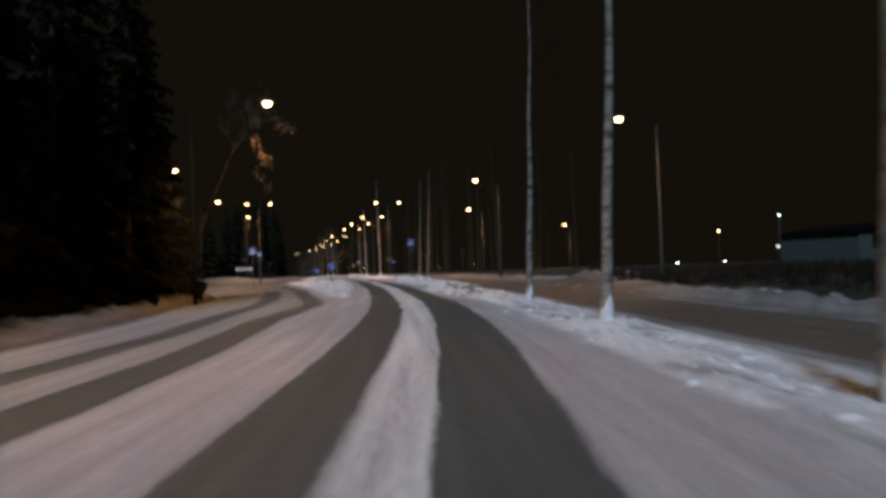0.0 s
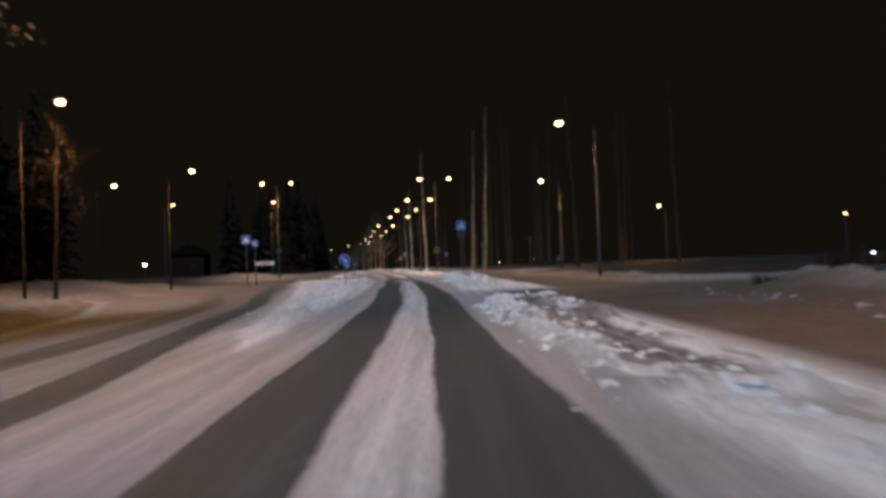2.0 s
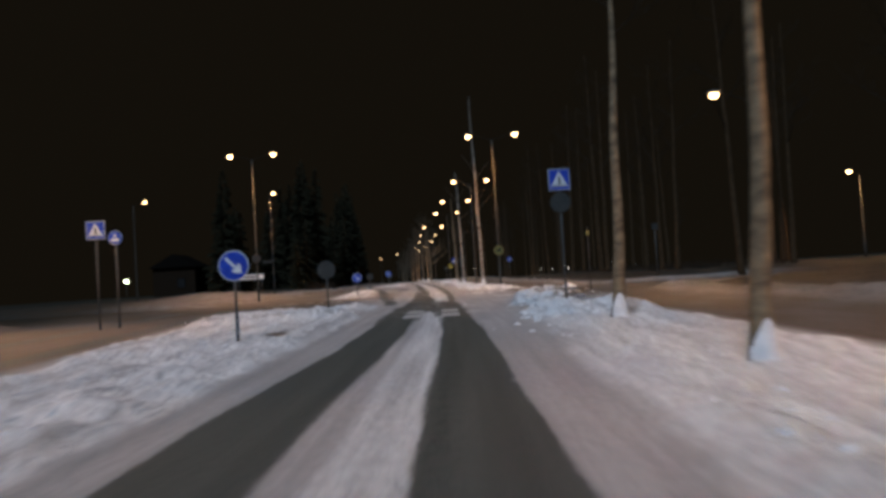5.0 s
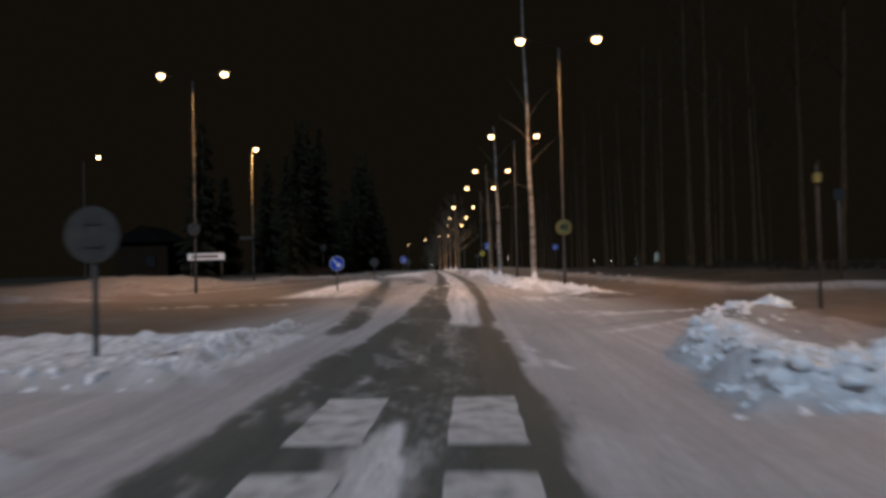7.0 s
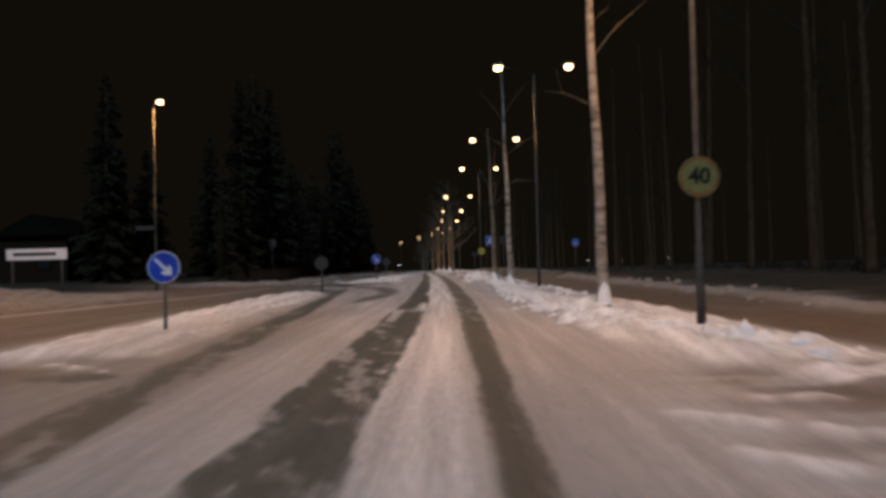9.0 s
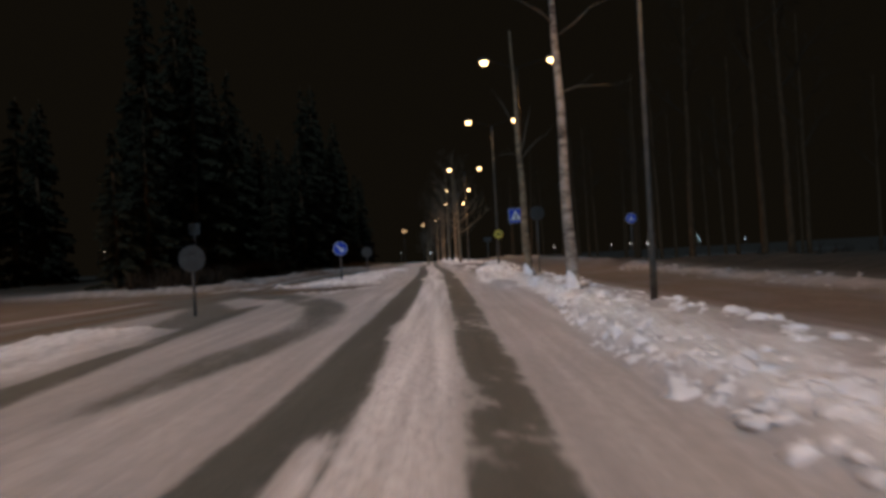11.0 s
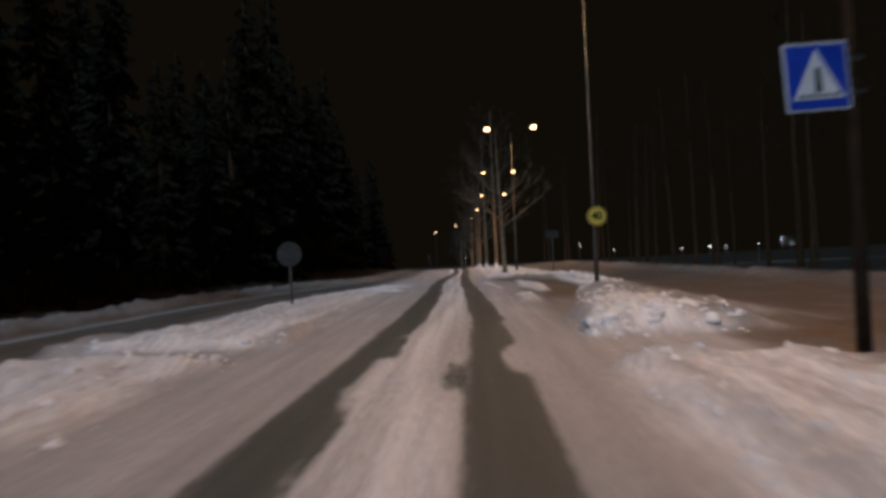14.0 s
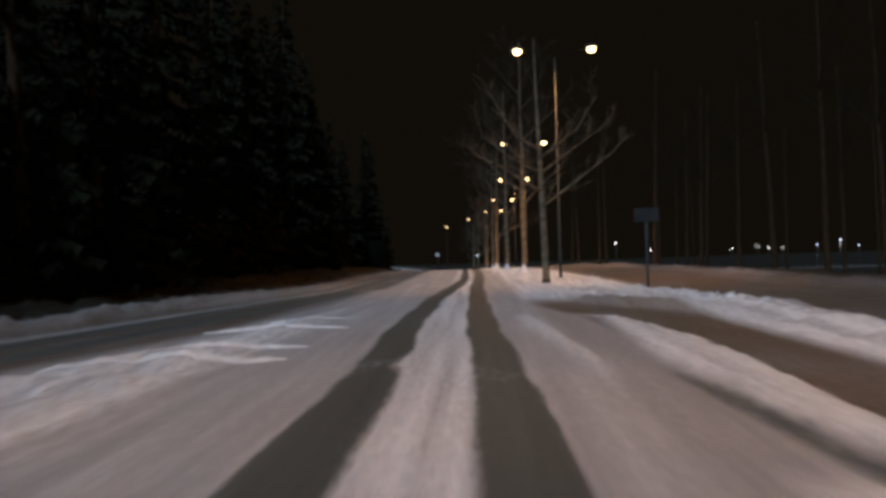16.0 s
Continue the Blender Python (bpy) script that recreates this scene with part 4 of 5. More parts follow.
def round_sign(s, d, zc, kind, dia=0.6, tilt=0.0, post=True, name="arrow_sign"):
    """A round sign on a steel post; kind: keep, back, cycle."""
    ob = stand(name, s, d, tilt)
    c = zc - ob.location.z
    if post:
        sign_post(ob, c + dia * 0.5)
    r = dia / 2
    if kind == "back":
        plate(ob, "disc", circle(r, cz=c), M_SIGN_BACK, y=-0.04, label="plain grey back of the disc")
        for z in (c - 0.12, c + 0.12):
            part("clamp", box(0.22, 0.02, 0.03, (0, -0.06, z), 0.004), M_SIGN_BACK, ob)
        return ob, c
    plate(ob, "disc", circle(r, cz=c), M_WHITE, y=-0.04)
    part("face", slab(circle(r * 0.94, cz=c), 0.004, -0.053), M_BLUE, ob, "blue reflective face")
    if kind == "keep":
        a = math.radians(-45)

        def turned(pts):
            return [(x * math.cos(a) - z * math.sin(a), c + x * math.sin(a) + z * math.cos(a)) for x, z in pts]

        k = r / 0.3
        arrow = [(-0.22 * k, -0.028 * k), (0.07 * k, -0.028 * k), (0.03 * k, -0.10 * k), (0.10 * k, -0.10 * k), (0.22 * k, 0), (0.10 * k, 0.10 * k), (0.03 * k, 0.10 * k), (0.07 * k, 0.028 * k), (-0.22 * k, 0.028 * k)]
        part("arrow", slab(turned(arrow), 0.003, -0.0585), M_WHITE, ob, "white slanting arrow")
    else:
        for z0, w in ((0.07, 0.05), (-0.07, 0.16)):
            part("symbol", slab([(-w, c + z0 - 0.045), (w, c + z0 - 0.045), (w * 0.7, c + z0 + 0.045), (-w * 0.7, c + z0 + 0.045)], 0.003, -0.0585), M_WHITE, ob, "plain white symbol")
    return ob, c


def crossing_sign(s, d, zc, size=0.6, tilt=0.0, off=0.0, post=True, name="crossing_sign"):
    """A blue square with a white triangle; off: how far the plate hangs beside its post."""
    ob = stand(name, s, d, tilt)
    c = zc - ob.location.z
    if post:
        sign_post(ob, c + size * 0.5)
    h = size / 2
    sq = [(off - h, c - h), (off + h, c - h), (off + h, c + h), (off - h, c + h)]
    plate(ob, "plate", sq, M_WHITE, y=-0.04)
    part("face", slab([(off + (x - off) * 0.94, c + (z - c) * 0.94) for x, z in sq], 0.004, -0.053), M_BLUE, ob, "blue reflective face")
    part("triangle", slab([(off - h * 0.80, c - h * 0.66), (off + h * 0.80, c - h * 0.66), (off, c + h * 0.82)], 0.003, -0.0585), M_WHITE, ob, "white triangle")
    part("symbol", slab([(off - 0.05 * size, c - h * 0.45), (off + 0.06 * size, c - h * 0.45), (off + 0.045 * size, c + h * 0.22), (off - 0.03 * size, c + h * 0.30)], 0.003, -0.062), M_BLACK, ob, "plain black symbol")
    for k in (-0.26, -0.13, 0.0, 0.13, 0.26):
        part("bar", slab([(off + (k - 0.04) * size, c - h * 0.62), (off + (k + 0.03) * size, c - h * 0.62), (off + (k + 0.03) * size, c - h * 0.50), (off + (k - 0.04) * size, c - h * 0.50)], 0.003, -0.062), M_BLACK, ob)
    return ob, c


def lettering(text, size, mat, parent, at):
    cu = bpy.data.curves.new("digits", "FONT")
    cu.body, cu.size, cu.extrude, cu.offset, cu.align_x, cu.align_y = text, size, 0.002, 0.012, "CENTER", "CENTER"
    tmp = bpy.data.objects.new("digits", cu)
    scene.collection.objects.link(tmp)
    me = bpy.data.meshes.new_from_object(tmp.evaluated_get(bpy.context.evaluated_depsgraph_get()))
    bpy.data.objects.remove(tmp)
    me.materials.clear()
    me.materials.append(mat)
    ob = new("digits", me)
    ob.parent = parent
    ob.matrix_basis = pose(*at, 90, 0, 0)
    return tagged(ob, "black digits")


def speed_sign(s, d, zc, dia=0.62, face=M_YELLOW, tone="yellow"):
    ob = stand("speed_limit_sign", s, d)
    c = zc - ob.location.z
    ob.matrix_basis = ob.matrix_basis @ Matrix.Translation((0, -0.09, c))
    plate(ob, "disc", circle(dia / 2), face, y=0.0)
    part("rim", slab(circle(dia / 2 * 0.96), 0.003, -0.013), M_RED, ob, "dull red rim")
    part("face", slab(circle(dia / 2 * 0.82), 0.003, -0.0165), face, ob, tone + " face")
    lettering("40", dia * 0.52, M_BLACK, ob, (0, -0.0225, 0))
    for z in (-0.1, 0.1):
        part("clamp", box(0.2, 0.05, 0.03, (0, 0.025, z), 0.004), M_STEEL, ob)
    return tagged(ob, f"round {tone} 40 speed limit sign clamped to a lamp pole", "traffic sign", group="speed limit signs")


KEEP = "round blue sign with a white slanting arrow on a steel post"
BACK = "grey back of a round traffic sign on a steel post"
for s, d, z, tilt in ((61.5, -4.17, 1.52, 0), (94.8, -5.29, 1.21, 3), (129.2, -4.23, 1.50, 2)):
    tagged(round_sign(s, d, z, "keep", 0.58, tilt)[0], KEEP, "traffic sign", group="arrow signs")
for s, d, z in ((72.3, -4.13, 1.50), (114.7, -5.62, 1.28), (141.0, -4.17, 1.35), (128.6, 4.0, 2.53)):
    tagged(round_sign(s, d, z, "back", 0.60, 0, True, "traffic_sign")[0], BACK, "traffic sign", group="signs seen from behind")
CROSS = "square blue pedestrian crossing sign with white triangle on a steel post"
ob, c = crossing_sign(67.6, 3.10, 3.50, 0.58, 3)
plate(ob, "disc", circle(0.28, cz=c - 0.62), M_SIGN_BACK, y=-0.04, label="plain grey round plate")
tagged(ob, "blue crossing sign with a grey round plate below", "traffic sign", group="crossing signs")
ob, c = crossing_sign(71.4, -11.39, 3.22, 0.58, 4)
tagged(ob, CROSS, "traffic sign", group="crossing signs")
ob, c = crossing_sign(129.98, 3.68, 2.56, 0.60, 8, -0.42, False)
for z in (c - 0.15, c + 0.15):
    part("bracket", box(0.46, 0.03, 0.04, (-0.17, -0.01, z), 0.004), M_SIGN_BACK, ob)
ob.matrix_basis = ob.matrix_basis @ pose(0, 0, c, 0, -3, 0) @ pose(0, 0, -c)
tagged(ob, "blue crossing sign bracketed beside a dark lamp pole", "traffic sign", group="crossing signs")
tagged(round_sign(139.7, 10.92, 2.49, "cycle", 0.58, 0, True, "footway_sign")[0], "round blue footway and cycleway sign on a post", "traffic sign")
tagged(round_sign(71.5, -10.8, 2.95, "cycle", 0.45, 0, True, "footway_sign")[0], "small round blue sign on a steel post", "traffic sign")
speed_sign(92.6, 3.66, 2.36, 0.62, M_DULLYELLOW, "dull olive-yellow")
speed_sign(144.2, 3.81, 2.06, 0.57)


def back_board(s, d, zc, w, h, label, name="traffic_sign", mat=M_SIGN_BACK, tilt=0.0):
    ob = stand(name, s, d, tilt)
    c = zc - ob.location.z
    sign_post(ob, c + h * 0.5)
    plate(ob, "plate", [(-w / 2, c - h / 2), (w / 2, c - h / 2), (w / 2, c + h / 2), (-w / 2, c + h / 2)], mat, y=-0.04)
    for z in (c - h * 0.25, c + h * 0.25):
        part("clamp", box(w * 0.6, 0.02, 0.03, (0, -0.06, z), 0.004), M_SIGN_BACK, ob)
    return tagged(ob, label, "traffic sign")


back_board(134.6, -12.0, 2.88, 0.55, 0.55, "grey back of a square sign on a steel post")
back_board(159.5, 4.42, 1.98, 0.62, 0.34, "grey back of a bus stop board on a post", "bus_stop_sign")
# a slim dark post with a yellow marker box near its top
ob = stand("marker_post", 77.5, 5.84)
part("post", tube([(0, 0, 0), (0, 0, 1.5), (0, 0, 2.72)], [0.026, 0.024, 0.020], 10), M_POST, ob)
part("marker", box(0.12, 0.10, 0.17, (-0.01, -0.02, 2.46), 0.012), M_DULLYELLOW, ob, "dull yellow marker box")
part("cap", box(0.07, 0.07, 0.05, (0, 0, 2.73), 0.01), M_DARKPOLE, ob)
tagged(ob, "slim dark post with a yellow marker box near its top", "marker post")
back_board(89.5, 12.4, 3.1, 0.34, 0.36, "small grey box sign atop a far post", tilt=0)

# street name flag clamped to a lamp pole, and the back of a round sign on another
ob = stand("street_name_sign", 120.66, -15.28)
c = 3.38 - ob.location.z
ob.matrix_basis = ob.matrix_basis @ Matrix.Translation((0, 0, c))
plate(ob, "plate", [(-0.98, -0.11), (-0.08, -0.11), (-0.08, 0.11), (-0.98, 0.11)], M_POST)
part("clamp", box(0.16, 0.05, 0.20, (0, -0.02, 0), 0.004), M_SIGN_BACK, ob)
tagged(ob, "grey street name flag clamped to a lamp pole", "sign board")
ob = stand("traffic_sign", 98.5, -12.38)
ob.matrix_basis = ob.matrix_basis @ Matrix.Translation((0, -0.03, 2.95 - ob.location.z))
plate(ob, "disc", circle(0.30), M_POST, label="dull brownish back of the disc")
for z in (-0.12, 0.12):
    part("clamp", box(0.22, 0.05, 0.03, (0, -0.02, z), 0.004), M_SIGN_BACK, ob)
tagged(ob, "dull back of a round sign on a lamp pole", "traffic sign", group="signs seen from behind")

# long white name board on two posts
ob = stand("name_board", 108.5, -15.04)
c = 1.84 - ob.location.z
for x in (-0.9, 0.9):
    sign_post(ob, c + 0.2, x)
plate(ob, "board", [(-1.1, c - 0.2), (1.1, c - 0.2), (1.1, c + 0.2), (-1.1, c + 0.2)], M_WHITE)
part("bar", slab([(-0.85, c - 0.06), (0.7, c - 0.06), (0.7, c + 0.07), (-0.85, c + 0.07)], 0.003, -0.054), M_SIGN_BACK, ob, "unreadable grey lettering bar")
tagged(ob, "long white street name board on two posts", "sign board")

# pale green cable cabinet at the edge of the wood
ob = stand("cable_cabinet", 38.2, -14.4, 10)
part("body", box(0.36, 0.24, 0.92, (0, 0, 0.46), 0.02), M_CABINET, ob)
part("lid", box(0.42, 0.30, 0.05, (0, 0, 0.945), 0.015), M_CABINET, ob)
part("door", box(0.30, 0.012, 0.78, (0, -0.126, 0.46), 0.004), M_CABINET, ob)
tagged(ob, "pale green steel cable cabinet standing in the snow", "cabinet")

# ---- crossing paint, flush on the asphalt ----
for s0, s1 in ((69.2, 70.8), (66.9, 68.6)):
    for d0, d1 in ((-1.38, -0.88), (-0.34, 0.16)):
        n, verts, faces = 8, [], []
        for k in range(n + 1):
            s = s0 + (s1 - s0) * k / n
            for d in (d0 + 0.02 * noise.noise((s * 3, d0, 0)), d1 + 0.02 * noise.noise((s * 3, d1, 5))):
                x, y = place(s, d)
                verts.append((float(x), float(y), ground_z(s, d) + 0.006))
        faces = [(2 * k, 2 * k + 1, 2 * k + 3, 2 * k + 2) for k in range(n)]
        stripe = new("crossing_stripe", mesh_of("crossing_stripe", verts, faces, M_PAINT))
        tagged(stripe, "worn white crossing stripe painted on the asphalt", "road marking", group="crossing stripes", kind="structure")


# ---- trees ----
def branch(bm, base, way, length, radius, rng, depth):
    """A crooked limb with side twigs."""
    pts, rad, p, w = [Vector(base)], [radius], Vector(base), Vector(way).normalized()
    n = 5 if depth else 3
    for k in range(n):
        w = (w + Vector((rng.uniform(-0.2, 0.2), rng.uniform(-0.2, 0.2), rng.uniform(-0.05, 0.22)))).normalized()
        p = p + w * length / n
        pts.append(p.copy())
        rad.append(max(radius * (1 - (k + 1) / (n + 0.6)), 0.004))
        if depth and k:
            for _ in range(2):
                side = w.cross(Vector((rng.uniform(-1, 1), rng.uniform(-1, 1), rng.uniform(-1, 1)))).normalized()
                branch(bm, p, (w * 0.8 + side * 0.8), length * rng.uniform(0.3, 0.5), rad[-1] * 0.6, rng, depth - 1)
    sides = 5 if depth > 1 else 3
    rings = []
    for i, q in enumerate(pts):
        a = Vector((0.9, 0.2, 0.1)).cross(w).normalized()
        b = w.cross(a)
        rings.append([bm.verts.new(q + rad[i] * (math.cos(t) * a + math.sin(t) * b)) for t in (2 * math.pi * k / sides for k in range(sides))])
    for a, b in zip(rings, rings[1:]):
        for k in range(sides):
            bm.faces.new((a[k], a[(k + 1) % sides], b[(k + 1) % sides], b[k]))


def bare_tree(s, d, r, tall, first, limbs, rng, mat, name="birch", label="", group="", lean=(0.0, 0.0), spread=1.0, twig=M_TWIG, thick=0.38):
    ob = stand(name, s, d, 0, 0.1)
    lx, ly = lean
    n = 12
    pts = [(lx * (k / n) * tall + 0.02 * math.sin(k * 1.3 + r * 90), ly * (k / n) * tall + 0.02 * math.cos(k * 1.7 + r * 50), tall * k / n) for k in range(n + 1)]
    rad = [max(r * (1 - 0.86 * k / n), 0.015) for k in range(n + 1)]
    pts.insert(1, (0, 0, 0.35))
    rad.insert(1, r * 1.02)
    rad[0] = r * 1.45
    part("trunk", tube(pts, rad, 12), mat, ob)
    if name == "birch":
        # snow blown against the foot of the trunk, its white also standing in for headlight
        bm, m = bmesh.new(), 14
        rows = []
        for z, f in ((0.0, 1.34), (0.08, 1.26), (0.18, 1.12), (0.27, 1.07), (0.33, 1.0)):
            rows.append([bm.verts.new((f * r * math.cos(a) * 1.04, f * r * math.sin(a) * 1.04, z * (1 + 0.35 * math.sin(a * 2 + r * 40) * (z > 0.2)) + 0.08)) for a in (6.2832 * q / m for q in range(m))])
        for a, b in zip(rows, rows[1:]):
            for q in range(m):
                bm.faces.new((a[q], a[(q + 1) % m], b[(q + 1) % m], b[q])).smooth = True
        part("bright_snow_skirt", bm, M_CLOD, ob, "crust of snow round the foot, doubling as headlight on the bark")
    bm = bmesh.new() if limbs else None
    for k in range(limbs):
        f = first + (0.97 - first) * (k + rng.random() * 0.6) / limbs
        q = f * n
        i = min(int(q), n - 1)
        a, b = Vector(pts[i + 1]), Vector(pts[min(i + 2, n + 1)])
        base = a.lerp(b, q - i)
        az = k * 2.4 + rng.uniform(-0.5, 0.5)
        way = (math.cos(az), math.sin(az), rng.uniform(0.45, 1.0))
        branch(bm, base, way, spread * tall * 0.26 * (1.15 - f) + 0.6, r * thick * (1.25 - f), rng, 2)
    if limbs:
        part("crown", bm, twig, ob, "bare twigs")
    return tagged(ob, label, "tree", group=group)


def forked_birch(s, d, r, limbs, rng):
    """A lower birch whose few long limbs fork off the trunk: each a radius and a bent line of x, z."""
    ob = stand("birch", s, d, 0, 0.1)
    part("trunk", tube([(0, 0, 0), (0, 0, 0.3), (-0.04, 0.02, 2.2), (-0.10, 0.0, 4.2), (-0.16, 0.05, 6.0), (-0.2, 0.1, 8.2)], [r * 1.4, r, r * 0.85, r * 0.62, r * 0.34, 0.015], 12), M_GREYBARK, ob)
    for w, *line in limbs:
        y1 = rng.uniform(-0.6, 0.6)
        n = len(line) - 1
        pts = [Vector((x, y1 * k / n, z)) for k, (x, z) in enumerate(line)]
        bm = tube(pts, [w * (1 - 0.8 * k / n) for k in range(n + 1)], 7)
        for a, q in zip(pts, pts[1:]):
            for _ in range(4):
                branch(bm, a.lerp(q, rng.uniform(0.3, 1.0)), (q - a).normalized() + Vector((rng.uniform(-0.7, 0.7), rng.uniform(-0.7, 0.7), rng.uniform(-0.2, 0.6))), rng.uniform(0.3, 1.0), 0.010, rng, 1)
        part("limb", bm, M_GREYBARK, ob, "long bare limb")
    return tagged(ob, "bare birch with long forking limbs at the roadside", "tree", group="roadside birches")


forked_birch(164.9, 2.38, 0.125, [
    (0.055, (-0.08, 3.1), (-0.41, 3.29), (-1.4, 3.94), (-2.25, 4.36)), (0.05, (-0.1, 3.75), (-0.45, 3.89), (-1.05, 4.21), (-1.98, 4.99)),
    (0.055, (-0.12, 4.5), (-0.76, 4.89), (-0.92, 5.06), (-1.29, 5.69), (-1.72, 6.48)), (0.05, (-0.05, 2.55), (0.09, 2.71), (1.06, 3.41), (2.21, 4.27), (2.67, 4.77)),
    (0.05, (-0.12, 4.2), (0.25, 4.44), (1.11, 5.1), (1.71, 6.09)), (0.04, (-0.1, 3.7), (0.75, 4.31), (1.55, 4.87), (2.02, 5.19))], random.Random(8))
rng = random.Random(5)
LEAN = {4.7: (0.03, 0.0), 12.1: (0.042, 0.0), 19.9: (0.034, 0.0), 54.5: (0.04, 0.0), 61.2: (0.036, 0.0), 95.8: (-0.02, 0.0), 115.8: (-0.022, 0.0), 125.1: (-0.027, 0.0)}
# limbs that stand out against the lamps: base x, z, tip x, z, radius
BOUGHS = {
    95.8: ((-0.08, 3.95, -1.06, 4.27, 0.026), (-0.10, 4.9, 1.06, 6.1, 0.032), (-0.11, 5.45, 0.34, 6.0, 0.020), (-0.12, 6.08, -1.26, 7.08, 0.034), (-0.12, 5.98, 0.60, 6.3, 0.020), (-0.14, 6.9, 0.9, 8.2, 0.026), (-0.15, 7.4, -0.9, 8.6, 0.024)),
    115.8: ((-0.10, 6.3, -1.14, 7.02, 0.040), (-0.10, 6.1, 1.24, 6.85, 0.036), (-0.08, 4.75, 1.25, 4.85, 0.034), (-0.16, 7.6, -1.3, 9.0, 0.034), (-0.17, 7.9, 0.9, 9.3, 0.030)),
    125.1: ((-0.10, 4.25, 0.95, 5.2, 0.036), (-0.12, 4.4, 0.30, 6.0, 0.055), (-0.12, 4.4, -0.95, 4.42, 0.030), (-0.15, 5.2, -0.8, 6.6, 0.045)),
}


def add_limbs(ob, limbs, mat, rng):
    for x0, z0, x1, z1, w in limbs:
        y1 = rng.uniform(-0.5, 0.5)
        a, b = Vector((x0, 0, z0)), Vector((x1, y1, z1))
        pts = [a] + [a.lerp(b, f) + Vector((rng.uniform(-0.04, 0.04), 0, 0.10 * math.sin(math.pi * f) + rng.uniform(-0.04, 0.04))) for f in (0.3, 0.6)] + [b]
        bm = tube(pts, [w * 0.7, w * 0.55, w * 0.4, 0.005], 7)
        for q in pts[1:]:
            if rng.random() < 0.7:
                branch(bm, q, (b - a).normalized() + Vector((rng.uniform(-0.7, 0.7), rng.uniform(-0.7, 0.7), rng.uniform(-0.1, 0.7))), rng.uniform(0.2, 0.55), 0.006, rng, 0)
        part("limb", bm, mat, ob, "long bare limb")


for k, (s, d, r) in enumerate(BIRCHES):
    wide = s > 160
    if s == 164.9:
        continue
    tree = bare_tree(s, d, r, 8.5 if 15 < s < 70 else {115.8: 10.5, 125.1: 9.0}.get(s, 12.5) if not wide else 11.5, 0.28 if wide else 0.74 if s > 90 else 0.60, 13 if wide else 0 if s > 90 else 6, rng, M_GREYBARK if wide or 50 < s < 70 or s == 125.1 else M_BIRCH, "birch",
              "bare birch with spreading limbs at the roadside" if wide else "slender bare birch with pale banded bark in the verge", "roadside birches", LEAN.get(s, (0.0, 0.0)), 1.25 if wide else 0.5, M_TWIG if wide else M_DARKTWIG, 0.55 if wide else 0.24)
    add_limbs(tree, BOUGHS.get(s, ()), M_TWIG, rng)
# birches that go on along the row of lamps round the bend
for s in (203.0, 217.0, 231.0, 246.0, 261.0, 274.0, 288.0):
    bare_tree(s, 2.3 + rng.uniform(-0.3, 0.4) + 0.02 * max(s - 195, 0), rng.uniform(0.10, 0.15), rng.uniform(9, 11.5), 0.24, 13, rng, M_GREYBARK, "birch", "bare birch with spreading limbs at the roadside", "roadside birches", (rng.uniform(-0.02, 0.02), 0.0), 1.2, M_TWIG, 0.5)


def withered_leaves(tree, clumps, seed):
    """Withered leaves in hanging clumps: x, z, x, z of each clump's line, and how many."""
    g = random.Random(seed)
    verts, faces = [], []
    for x0, z0, x1, z1, n in clumps:
        for _ in range(n):
            f = g.random()
            p = Vector((x0 + (x1 - x0) * f + g.gauss(0, 0.12), -0.6 + g.gauss(0, 0.22), z0 + (z1 - z0) * f - 0.25 * math.sin(3.1 * f) + g.gauss(0, 0.12)))
            b = len(verts)
            for _ in range(3):
                verts.append(tuple(p + Vector((g.uniform(-0.05, 0.05), g.uniform(-0.05, 0.05), g.uniform(-0.09, 0.05)))))
            faces.append((b, b + 1, b + 2))
    leaves = new("withered_leaves", mesh_of("withered_leaves", verts, faces, M_TWIG))
    leaves.parent = tree
    tagged(leaves, "withered tan leaves")


# alders that hang their twigs under the lamps by the wood
alder = bare_tree(30.4, -9.6, 0.045, 8.0, 0.7, 6, rng, M_DARKTWIG, "alder", "bare alder with twigs under a street lamp", "", (0.42, 0.0), 0.8, M_TWIG)
withered_leaves(alder, ((3.7, 7.75, 4.9, 6.6, 300), (3.2, 7.7, 3.6, 6.9, 220), (3.3, 6.6, 4.0, 5.2, 150), (3.4, 5.2, 4.0, 4.2, 70)), 12)
alder = bare_tree(49.6, -14.7, 0.10, 8.5, 0.3, 8, rng, M_DARKTWIG, "alder", "alder with withered leaves beside a dark lamp pole", "", (0.03, 0.0), 0.7, M_DARKTWIG)
withered_leaves(alder, ((0.6, 7.0, 1.1, 5.6, 45), (0.3, 6.0, 0.8, 4.4, 40), (0.9, 5.0, 1.5, 3.6, 30), (1.3, 4.0, 1.0, 2.6, 20)), 13)


